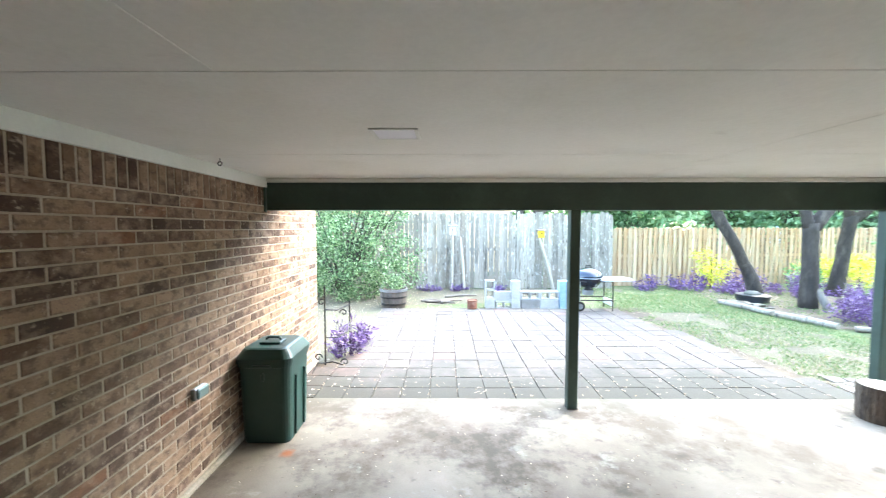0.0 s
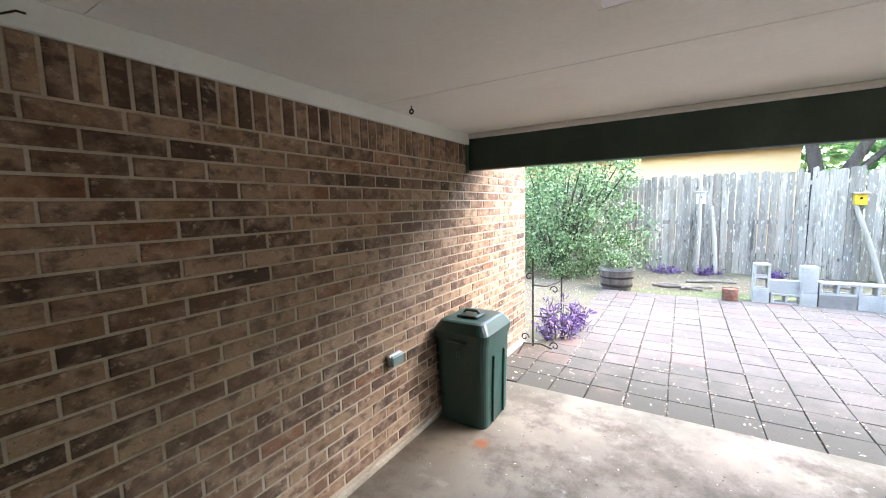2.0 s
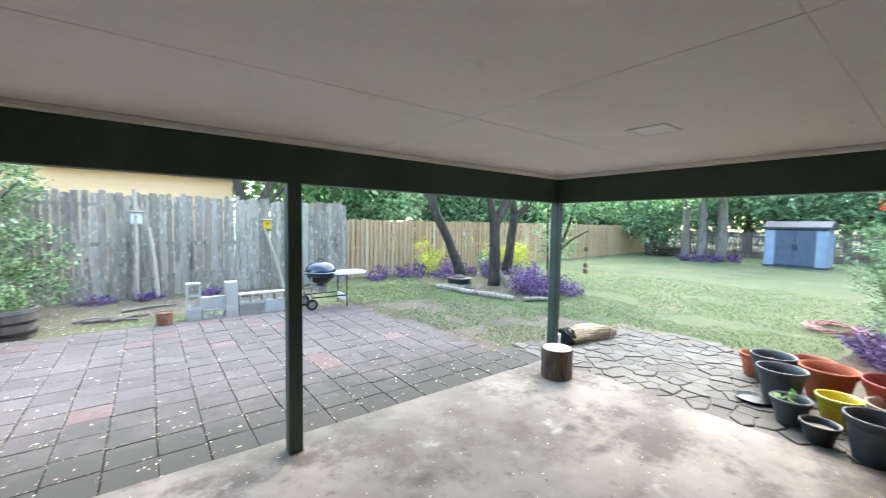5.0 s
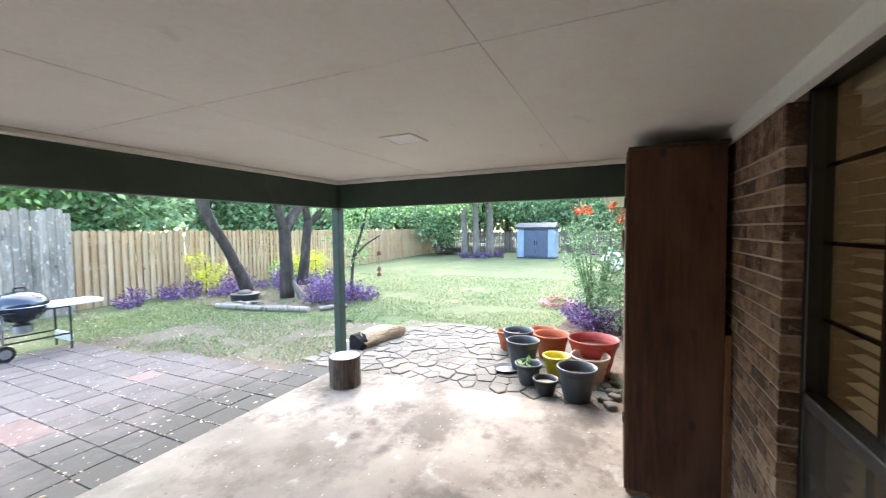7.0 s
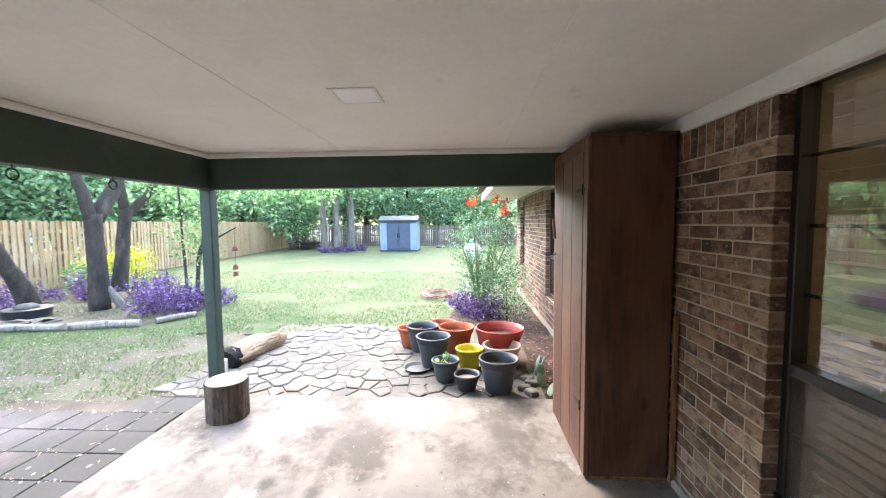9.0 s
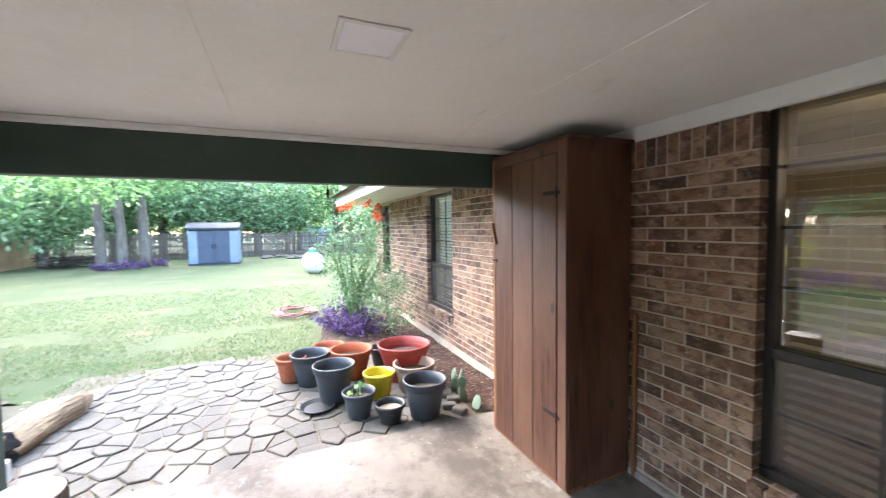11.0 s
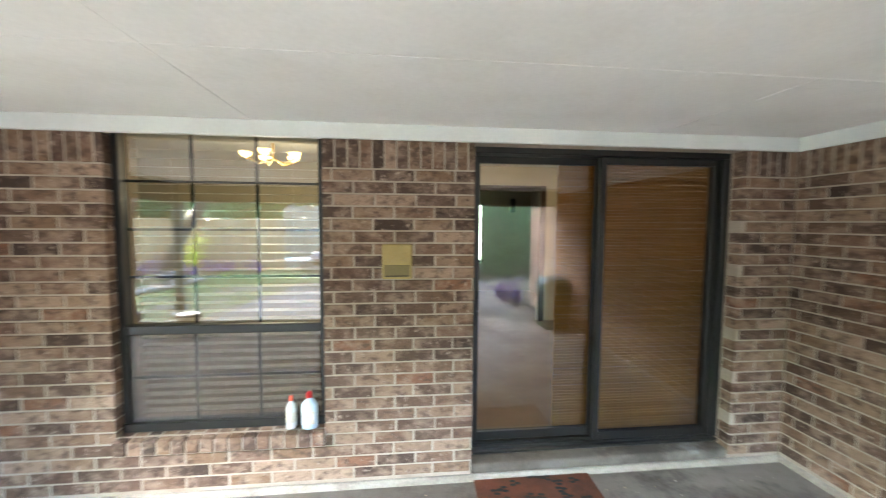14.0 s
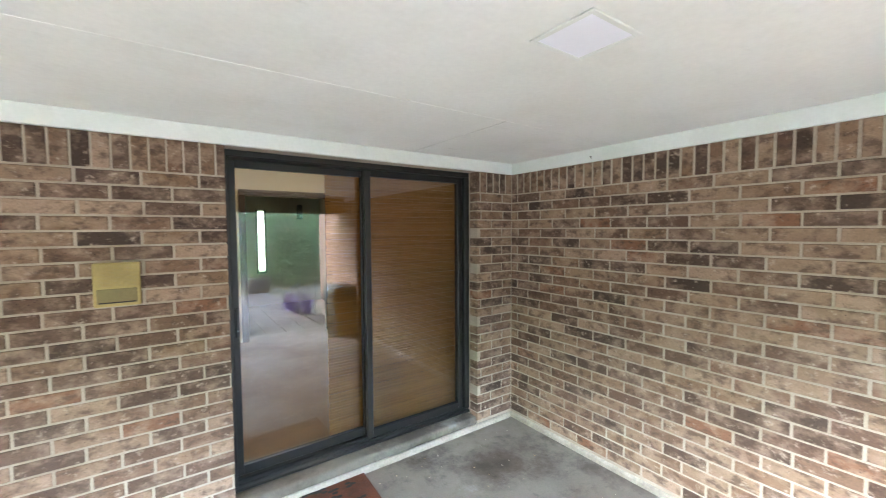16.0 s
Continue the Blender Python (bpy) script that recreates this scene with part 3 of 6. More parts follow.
def framed_window(name, x0, x1, z0, z1, mid, cols, rows_up, rows_low, label, screen, y=-0.08):
    t = thing(name, 0, 0, 0, label, "window", kind="structure")
    f = 0.035
    bm = boxed(x0, x1, y - 0.05, y + 0.02, z1 - f, z1, bevel=0.004)
    box(bm, x0, x1, y - 0.05, y + 0.03, z0, z0 + 0.05, bevel=0.004)
    box(bm, x0, x0 + f, y - 0.05, y + 0.02, z0 + 0.05, z1 - f, bevel=0.004)
    box(bm, x1 - f, x1, y - 0.05, y + 0.02, z0 + 0.05, z1 - f, bevel=0.004)
    part("window_frame", bm, BRONZE, t)
    part("meeting_rail", boxed(x0 + f, x1 - f, y - 0.04, y + 0.025, mid - 0.03, mid + 0.02, bevel=0.004), BRONZE, t)
    for nm, a, b, yy, rows in (("upper_sash", mid + 0.02, z1 - f, y - 0.02, rows_up), ("lower_sash", z0 + 0.05, mid - 0.03, y, rows_low)):
        pane = part("pane", sheet(x0 + f, x1 - f, yy, a, b), GLASS, t)
        pane.visible_shadow = False
        for i in range(1, cols):
            u = x0 + f + (x1 - x0 - 2 * f) * i / cols
            part("muntin", boxed(u - 0.008, u + 0.008, yy - 0.016, yy - 0.005, a, b), BRONZE, t)
        for i in range(1, rows):
            w = a + (b - a) * i / rows
            part("muntin", boxed(x0 + f, x1 - f, yy - 0.014, yy - 0.006, w - 0.007, w + 0.007), BRONZE, t)
    if screen:
        b = Nodes("screen_mesh_" + name)
        tr = b.n("ShaderNodeBsdfTransparent")
        mixer = b.n("ShaderNodeMixShader")
        mixer.inputs[0].default_value = 0.33
        b.done("46413c", 0.9)
        b.link(tr.outputs[0], mixer.inputs[1])
        b.link(b.p.outputs[0], mixer.inputs[2])
        b.link(mixer.outputs[0], b.out.inputs["Surface"])
        part("insect_screen", boxed(x0 + f, x1 - f, y + 0.012, y + 0.014, z0 + 0.05, mid - 0.03), b.m, t)
    return t


framed_window("window_1", 2.945, 4.07, 0.36, 2.083, 0.95, 3, 4, 2, "dark bronze sash window with grid bars and a screen", True)
framed_window("window_2", 7.42, 8.33, 0.42, 2.0, 1.02, 2, 3, 2, "dark sash window in the wing wall", True)
framed_window("window_3", 10.35, 10.95, 0.6, 2.0, 1.2, 1, 1, 1, "narrow pale window far along the wing wall", False)


def blinds(x0, x1, z0, z1, y, label, step=0.045, tilt=14):
    t = thing("window_blind", (x0 + x1) / 2, y, z0, label, "window blind")
    part("headrail", boxed(x0 - (x0 + x1) / 2, x1 - (x0 + x1) / 2, -0.03, 0.03, z1 - z0 - 0.05, z1 - z0, bevel=0.004), BLIND, t)
    first = None
    for k in range(int((z1 - z0 - 0.06) / step)):
        if first is None:
            first = part("slat", boxed((x0 - x1) / 2 + 0.01, (x1 - x0) / 2 - 0.01, -0.023, 0.023, -0.0012, 0.0012), BLIND, t)
            ob = first
        else:
            ob = new("slat", first.data)
            ob.parent = t
        ob.matrix_basis = pose(0, 0, 0.02 + k * step, tilt + 2 * math.sin(k * 1.7), 0, 0)
    for s in (-0.32, 0.32):
        part("cord", boxed(s * (x1 - x0) - 0.001, s * (x1 - x0) + 0.001, -0.025, -0.023, 0.0, z1 - z0 - 0.05), BLIND, t)


blinds(2.97, 4.05, 0.4, 2.08, -0.2, "white horizontal blind with open slats behind the window", 0.05, -9)
blinds(7.45, 8.3, 0.45, 2.0, -0.2, "white horizontal blind half closed behind the window", tilt=50)

# sliding door
door = thing("door_1", 0.37, -0.15, 0.088, "dark bronze sliding glass door, closed", "door", kind="structure")
W = 1.715
bm = boxed(0, W, -0.09, 0.05, 1.895, 1.932, bevel=0.004)
box(bm, 0, 0.045, -0.09, 0.05, 0.03, 1.895, bevel=0.004)
box(bm, W - 0.03, W, -0.09, 0.05, 0.03, 1.895, bevel=0.004)
part("door_frame", bm, BRONZE, door)
bm = boxed(0, W, -0.09, 0.055, 0.0, 0.018, bevel=0.003)
box(bm, 0.0, W, 0.02, 0.026, 0.018, 0.032)
box(bm, 0.0, W, -0.03, -0.024, 0.018, 0.032)
part("threshold", bm, BRONZE, door, "scuffed dark metal track")
for a, b, yy, nm in ((0.047, 0.875, 0.0, "fixed_panel"), (0.83, W - 0.032, -0.07, "sliding_panel")):
    bm = boxed(a, a + 0.042, yy - 0.018, yy + 0.018, 0.032, 1.893, bevel=0.003)
    box(bm, b - 0.042, b, yy - 0.018, yy + 0.018, 0.032, 1.893, bevel=0.003)
    box(bm, a + 0.042, b - 0.042, yy - 0.018, yy + 0.018, 0.032, 0.088, bevel=0.003)
    box(bm, a + 0.042, b - 0.042, yy - 0.018, yy + 0.018, 1.85, 1.893, bevel=0.003)
    p = part(nm, bm, BRONZE, door)
    g = part("pane", sheet(a + 0.042, b - 0.042, yy, 0.088, 1.85), DOORGLASS, p)
    g.visible_shadow = False
    if nm == "sliding_panel":
        h = part("handle", boxed(b - 0.04, b - 0.02, yy + 0.018, yy + 0.034, 0.86, 1.04, bevel=0.005), BRONZE, p)
        part("lock", boxed(b - 0.034, b - 0.026, yy + 0.034, yy + 0.037, 0.9, 0.91, bevel=0.001), STEEL, p)

# rooms behind the glass
bm = boxed(-0.4, 6.4, -6.4, -6.3, -0.1, 2.5)
box(bm, -0.5, -0.4, -6.4, -0.28, -0.1, 2.5)
box(bm, 6.4, 6.5, -6.4, -0.28, -0.1, 2.5)
box(bm, 2.3, 2.38, -3.6, -0.28, 0.0, 2.42)
for a, b, c, d in ((-0.4, 0.37, 0.0, 2.42), (1.47, 6.4, 0.0, 2.42), (0.37, 1.47, 2.05, 2.42)):
    box(bm, a, b, -3.7, -3.6, c, d)
structure("wall_interior", bm, PLASTER, "cream painted walls of the rooms behind the glass", "wall")
structure("floor_interior", boxed(-0.4, 6.4, -6.3, -0.28, -0.1, 0.03), CARPET, "beige floor of the room indoors", "floor")
structure("ceiling_interior", boxed(-0.5, 6.5, -6.4, -0.28, 2.42, 2.5), WHITE, "white ceiling of the rooms indoors", "ceiling")
bm = boxed(0.29, 0.37, -3.62, -3.57, 0.03, 2.13)
box(bm, 1.47, 1.55, -3.62, -3.57, 0.03, 2.13)
box(bm, 0.37, 1.47, -3.62, -3.57, 2.05, 2.13)
structure("trim_doorway", bm, DARKWOOD, "dark wooden casing of the inner doorway", "trim")
t = thing("window_4", 0.8, -6.29, 0.75, "narrow bright window at the end of the hall", "window", kind="structure")
part("pane", boxed(-0.06, 0.06, 0.0, 0.01, 0, 1.2), glow("daylight_pane", "cfe6d4", 0.22), t)
bm = boxed(-0.09, -0.06, -0.01, 0.03, -0.03, 1.23)
box(bm, 0.06, 0.09, -0.01, 0.03, -0.03, 1.23)
box(bm, -0.09, 0.09, -0.01, 0.03, -0.06, -0.03)
part("window_frame", bm, DARKWOOD, t)

shade = thing("bamboo_shade", 0.88, -0.3, 0.1, "tan woven bamboo roll shade lowered behind the glass door", "window shade")
first = part("slat", boxed(-0.58, 0.58, -0.003, 0.003, -0.0095, 0.0095, bevel=0.002), BAMBOO, shade)
for k in range(1, 94):
    ob = new("slat", first.data)
    ob.parent = shade
    ob.matrix_basis = pose(rng.uniform(-0.003, 0.003), rng.uniform(-0.003, 0.003), 0.02 * k, rng.uniform(-6, 6), rng.uniform(-0.12, 0.12), 0)
for u in (-0.4, 0.0, 0.4):
    part("cord", boxed(u - 0.002, u + 0.002, 0.004, 0.007, 0.0, 1.9), BAMBOO, shade)
part("rail", boxed(-0.59, 0.59, -0.02, 0.02, 1.87, 1.91, bevel=0.004), DARKWOOD, shade)

# chandelier, lit
ch = thing("chandelier", 3.75, -1.75, 2.42, "brass chandelier with glowing frosted cups, lit indoors", "chandelier")
part("stem", tube(bmesh.new(), [(0, 0, 0), (0, 0, -0.25)], 0.012), BRASS, ch)
LAMP = glow("lamp_glass", "ffbe6e", 0.3)
for k in range(5):
    a = 2 * math.pi * k / 5 + 0.3
    cx, cy = 0.24 * math.cos(a), 0.24 * math.sin(a)
    arm = part("arm", tube(bmesh.new(), [(0, 0, -0.25), (cx * 0.5, cy * 0.5, -0.3), (cx, cy, -0.26)], 0.008), BRASS, ch)
    bm = bmesh.new()
    lathe(bm, [(0.012, -0.255), (0.03, -0.245), (0.052, -0.22), (0.06, -0.2)], 14)
    bmesh.ops.translate(bm, verts=bm.verts, vec=(cx, cy, 0))
    part("shade", bm, LAMP, arm, "glowing frosted glass cup", True)

lamp = new("chandelier_light", bpy.data.lights.new("chandelier_light", "POINT"))
lamp.data.energy, lamp.data.color, lamp.data.shadow_soft_size = 1.3, (1.0, 0.78, 0.5), 0.2
lamp.location = (3.75, -1.75, 1.95)

fix = thing("hall_light", 1.0, -1.6, 2.42, "small lit ceiling lamp indoors behind the door", "ceiling light")
part("canopy", lathe(bmesh.new(), [(0.14, -0.03), (0.15, 0.0)], 24), BRASS, fix)
part("globe", lathe(bmesh.new(), [(0.03, -0.11), (0.1, -0.09), (0.13, -0.03)], 24), LAMP, fix, "glowing glass bowl", True)
hall = new("hall_lamp", bpy.data.lights.new("hall_lamp", "POINT"))
hall.data.energy, hall.data.color, hall.data.shadow_soft_size = 1.1, (1.0, 0.82, 0.58), 0.15
hall.location = (1.0, -1.6, 2.2)
sconce = thing("wall_sconce", 0.05, -6.25, 1.8, "dark wall lamp in the hall beyond", "wall lamp")
part("body", boxed(-0.05, 0.05, 0.0, 0.1, 0.0, 0.3, bevel=0.01), IRON, sconce)

# tall cabinet
cab = thing("cabinet", 4.72, 0.04, 0.0, "tall brown stained pine cabinet with a plank door, worn", "cabinet")
CW, CD, CH = 0.8, 0.46, 2.03
bm = boxed(0.0, 0.022, 0.0, CD - 0.002, 0.02, CH - 0.02, bevel=0.002)
part("side_panel", bm, CEDAR, cab, "dark stained side board")
part("side_panel", boxed(CW - 0.022, CW, 0.0, CD - 0.002, 0.02, CH - 0.02, bevel=0.002), CEDAR, cab)
part("back_panel", boxed(0.022, CW - 0.022, 0.0, 0.015, 0.02, CH - 0.02), CEDAR, cab)
part("top", boxed(-0.012, CW + 0.012, -0.012, CD + 0.014, CH - 0.02, CH, bevel=0.003), CEDAR, cab)
part("bottom_board", boxed(0.0, CW, 0.0, CD + 0.01, 0.0, 0.018, bevel=0.003), CEDAR_EDGE, cab, "worn pale base board")
part("stile", boxed(0.0, 0.075, CD, CD + 0.022, 0.02, CH - 0.022, bevel=0.003), CEDAR, cab)
part("stile", boxed(CW - 0.03, CW, CD, CD + 0.022, 0.02, CH - 0.022, bevel=0.003), CEDAR_EDGE, cab, "worn pale edge strip")
part("rail", boxed(0.077, CW - 0.032, CD, CD + 0.022, CH - 0.085, CH - 0.022, bevel=0.003), CEDAR, cab)
cdoor = part("door", boxed(0.079, CW - 0.034, CD + 0.001, CD + 0.004, 0.03, CH - 0.088), CEDAR, cab)
pw = (CW - 0.034 - 0.079) / 3
for k in range(3):
    part("plank", boxed(0.079 + k * pw + 0.002, 0.079 + (k + 1) * pw - 0.002, CD + 0.004, CD + 0.024, 0.03, CH - 0.088, bevel=0.003), CEDAR, cdoor)
for z in (0.42, 1.72):
    bm = boxed(0.05, 0.2, CD + 0.024, CD + 0.027, z - 0.012, z + 0.012, bevel=0.001)
    tube(bm, [(0.078, CD + 0.028, z - 0.03), (0.078, CD + 0.028, z + 0.03)], 0.005)
    part("hinge", bm, IRON, cdoor)
part("latch", boxed(CW - 0.07, CW - 0.015, CD + 0.024, CD + 0.034, 1.28, 1.295, bevel=0.002), IRON, cdoor)
bm = boxed(-0.012, 0.012, 0.0, 0.016, -0.08, 0.08, bevel=0.003)
bmesh.ops.transform(bm, matrix=pose(CW - 0.03, CD + 0.024, 1.48, 0, 20, 0), verts=bm.verts)
part("turn_button", bm, CEDAR_EDGE, cdoor)
lath = thing("wood_strip", 4.7, 0.02, 0.0, "loose strip of pale pine leaning beside the cabinet", "wood strip")
part("strip", boxed(-0.02, 0.0, -0.004, 0.022, 0.0, 1.0, bevel=0.002), CEDAR_EDGE, lath)

# outdoor intercom
ic = thing("intercom", 2.532, 0.012, 1.335, "aged gold plastic intercom with a ribbed speaker on the brick wall", "intercom")
part("housing", boxed(-0.085, 0.085, 0.0, 0.022, -0.1, 0.1, bevel=0.008, seg=2), BRASS, ic)
for k in range(16):
    part("rib", boxed(-0.07, 0.07, 0.022, 0.0265, -0.008 + k * 0.0062, -0.0045 + k * 0.0062), BRASS, ic)
part("plate", boxed(-0.072, 0.072, 0.022, 0.025, -0.085, -0.018, bevel=0.002), surface("aged_gold_plate", "8a7a4c", "7c6d42", 4, 80, 0.5), ic)
part("slot", boxed(-0.065, 0.065, 0.025, 0.027, -0.083, -0.078), IRON, ic)


def bottle(x, y, z, r, h, body, cap, label, square):
    t = thing("bottle", x, y, z, label, "bottle", "bottles on the window sill")
    bm = bmesh.new()
    prof = [(r * 0.93, 0), (r, 0.01), (r, h * 0.62), (r * 0.8, h * 0.72), (r * 0.36, h * 0.8), (r * 0.34, h * 0.84)]
    lathe(bm, prof, 20)
    if square:
        for v in bm.verts:
            if v.co.z < h * 0.66:
                v.co.x *= 1.1
                v.co.y *= 0.72
    part("body", bm, body, t, "", True)
    part("cap", lathe(bmesh.new(), [(r * 0.42, h * 0.835), (r * 0.44, h * 0.85), (r * 0.36, h * 0.96), (r * 0.2, h)], 16), cap, t, "", True)
    part("label", lathe(bmesh.new(), [(r * 1.012, h * 0.2), (r * 1.012, h * 0.5)], 20) if not square else boxed(-r * 0.8, r * 0.8, r * 0.72, r * 0.735, h * 0.15, h * 0.5), surface("paper_label_" + label.split()[0], "d9d4c4", "c7b9a0", 30, 90, 0.6), t)


bottle(3.14, -0.01, 0.372, 0.028, 0.19, WHITEPLASTIC, surface("orange_cap", "e2572a", "d24a20", 5, 60, 0.4), "small white spray bottle with an orange cap on the sill", False)
bottle(3.035, 0.0, 0.372, 0.042, 0.215, surface("blue_white_plastic", "cfdde6", "bccfdb", 5, 60, 0.35), surface("red_cap", "c92127", "b51b21", 5, 60, 0.4), "pale blue plastic bottle with a red cap", True)

# door mat
mat_ = thing("door_mat", 1.72, 0.2, 0.0, "worn rust-brown door mat with dark leaf pattern", "door mat", turn=-2)
part("mat", boxed(-0.36, 0.36, -0.24, 0.24, 0.0, 0.012, bevel=0.004), surface("mat_fibre", "6e3a20", "57301c", 5, 220, 0.98, 0.9, 0.006, stain="452a1a", vary=0.4), mat_)
for k in range(26):
    bm = bmesh.new()
    a, u, w = rng.uniform(0, 6.28), rng.uniform(-0.28, 0.28), rng.uniform(-0.17, 0.17)
    for s in range(3):
        bmesh.ops.create_circle(bm, cap_ends=True, radius=0.02, segments=8, matrix=pose(u + 0.018 * math.cos(a + s * 2.1), w + 0.018 * math.sin(a + s * 2.1), 0.0145) @ Matrix.Diagonal((1, 0.6, 1, 1)))
    part("motif", bm, surface("mat_print", "23211f", "2c2823", 5, 200, 0.98) if k == 0 else bpy.data.materials["mat_print"], mat_)
for s in (-1, 1):
    part("border", boxed(-0.34, 0.34, s * 0.215 - 0.006, s * 0.215 + 0.006, 0.012, 0.0145), bpy.data.materials["mat_print"], mat_)

# rubbish bin
tub = thing("rubbish_bin", 0.225, 2.915, 0.0, "dark green plastic lidded bin beside the brick wall", "bin")


def rounded_loop(a, b, r, z, n=5):
    pts = []
    for sx, sy, base in ((1, 1, 0), (-1, 1, 90), (-1, -1, 180), (1, -1, 270)):
        for k in range(n):
            t = radians(base + 90 * k / (n - 1))
            pts.append((sx * (a - r) + r * math.cos(t), sy * (b - r) + r * math.sin(t), z))
    return pts


def loft(bm, loops, cap=True):
    rings = [[bm.verts.new(p) for p in lp] for lp in loops]
    n = len(rings[0])
    for a, b in zip(rings, rings[1:]):
        for k in range(n):
            bm.faces.new((a[k], a[(k + 1) % n], b[(k + 1) % n], b[k]))
    if cap:
        bm.faces.new(rings[0][::-1])
        bm.faces.new(rings[-1])
    return bm


part("body", loft(bmesh.new(), [rounded_loop(0.178, 0.198, 0.05, 0.0), rounded_loop(0.183, 0.203, 0.05, 0.02), rounded_loop(0.198, 0.226, 0.06, 0.6), rounded_loop(0.207, 0.237, 0.06, 0.605), rounded_loop(0.207, 0.237, 0.06, 0.645)]), BIN, tub)
lid = part("lid", loft(bmesh.new(), [rounded_loop(0.213, 0.243, 0.06, 0.63), rounded_loop(0.215, 0.245, 0.06, 0.67), rounded_loop(0.205, 0.235, 0.06, 0.685), rounded_loop(0.17, 0.2, 0.05, 0.735), rounded_loop(0.15, 0.18, 0.05, 0.742)]), BIN, tub)
bm = boxed(-0.085, 0.085, -0.1, 0.03, 0.742, 0.762, bevel=0.012, seg=2)
part("lid_boss", bm, BIN, lid)
part("handle", tube(bmesh.new(), [(-0.06, -0.02, 0.762), (-0.045, -0.02, 0.782), (0.045, -0.02, 0.782), (0.06, -0.02, 0.762)], 0.01), BIN, lid)
part("grip", boxed(-0.07, 0.07, -0.262, -0.238, 0.61, 0.628, bevel=0.005), BIN, tub)
for s in (-0.09, 0.09):
    bm = boxed(-0.012, 0.012, -0.008, 0.008, 0.02, 0.5, bevel=0.004)
    bmesh.ops.transform(bm, matrix=pose(0.186, s, 0.0, 0, 1.5, 0), verts=bm.verts)
    part("rib", bm, BIN, tub)
part("latch", boxed(-0.012, 0.012, -0.238, -0.222, 0.5, 0.56, bevel=0.004), BIN, tub)

# weatherproof outlet
ob = thing("outlet", 0.012, 2.24, 0.61, "grey weatherproof outlet box on the brick wall", "outlet")
part("box", boxed(0.0, 0.03, -0.06, 0.06, -0.038, 0.038, bevel=0.006), STEEL, ob)
part("cover", boxed(0.03, 0.05, -0.055, 0.055, -0.03, 0.034, bevel=0.008), surface("grey_green_cover", "6f8583", "647a78", 4, 60, 0.5), ob)
part("hinge", tube(bmesh.new(), [(0.04, -0.05, 0.036), (0.04, 0.05, 0.036)], 0.004), STEEL, ob)


def hook(x, y, z, r, label, tilt=0):
    t = thing("ceiling_hook", x, y, z, label, "hook", "screw hooks", turn=tilt)
    part("shank", tube(bmesh.new(), [(0, 0, 0), (0, 0, -0.02)], 0.003, 6), IRON, t)
    part("ring", tube(bmesh.new(), [(r * math.sin(a), 0, -0.02 - r + r * math.cos(a)) for a in [k * 0.5 for k in range(13)]], 0.0045, 6), IRON, t)


hook(0.174, 2.3, CZ, 0.012, "small rusty screw hook in the white ceiling")
hook(5.6, 1.68, 1.818, 0.035, "black ring hanging under the green beam")
hook(4.17, 3.31, 1.82, 0.026, "black ring hanging under the green beam")
hook(4.69, 3.31, 1.82, 0.026, "black ring hanging under the green beam")
t = thing("nail", 0.022, 0.755, 2.044, "bent nail in the white frieze board", "nail")
part("shank", tube(bmesh.new(), [(0, 0, 0), (0.04, 0.02, 0.004), (0.05, 0.035, 0.0)], 0.003, 6), IRON, t)


# ---- on the slab ----
def log_ring(name, r, h, loc, label, turn=(0, 0, 0)):
    t = thing(name, *loc, label, "tree stump" if name == "tree_stump" else "log")
    bm = bmesh.new()
    n, rings = 56, []
    for i in range(7):
        z = h * i / 6
        rings.append([bm.verts.new((r * (1 + 0.05 * noise.noise((math.cos(a) * 1.5, math.sin(a) * 1.5, z)) + (0.035 * (abs(math.sin(a * 13 + 2 * noise.noise((a, z * 4, 1)))) - 0.5))) * math.cos(a), r * (1 + 0.05 * noise.noise((math.cos(a) * 1.5, math.sin(a) * 1.5, z)) + 0.035 * (abs(math.sin(a * 13 + 2 * noise.noise((a, z * 4, 1)))) - 0.5)) * math.sin(a), z)) for a in [2 * math.pi * k / n for k in range(n)]])
    for a, b in zip(rings, rings[1:]):
        for k in range(n):
            bm.faces.new((a[k], a[(k + 1) % n], b[(k + 1) % n], b[k]))
    bm.faces.new(rings[0][::-1])
    part("bark", bm, surface("stump_bark", "6c5b4c", "4b4036", 7, 45, 0.95, 1.0, 0.02, stain="857462", stretch=(1, 1, 0.25), vary=0.4), t, "deeply furrowed grey-brown bark")
    part("cut_face", lathe(bmesh.new(), [(r * 0.97, h - 0.004), (r * 0.95, h + 0.004)], 40, 0.03), CUTWOOD, t, "pale sawn wood")
    return t


log_ring("tree_stump", 0.155, 0.3, (5.39, 3.12, 0.0), "sawn log section standing on end on the patio corner")

# wing eave
bm = boxed(5.78, 11.9, 0.0, 0.78, 2.06, 2.08)
box(bm, 5.78, 11.9, 0.76, 0.8, 2.03, 2.2, bevel=0.004)
structure("soffit", bm, WHITE, "cream painted eave of the wing", "eave")
bm = bmesh.new()
for k in range(2):
    vs = [bm.verts.new(p) for p in ((5.7, 0.9, 2.2 + 0.03 * k), (12.1, 0.9, 2.2 + 0.03 * k), (12.1, -4.5, 4.2 + 0.03 * k), (5.7, -4.5, 4.2 + 0.03 * k))]
    bm.faces.new(vs)
structure("roof_wing", bm, surface("red_brown_shingle", "7a5646", "664638", 3, 60, 0.95, 0.6), "red-brown shingle roof of the wing", "roof")
structure("wall_far_end", boxed(11.2, 11.5, -6.4, -0.28, -0.3, 2.2), MORTAR, "end wall of the house wing", "wall")
structure("wall_side", boxed(-6.0, -0.25, 4.35, 4.6, -0.3, 2.2), MORTAR, "plain side wall of the house", "wall")


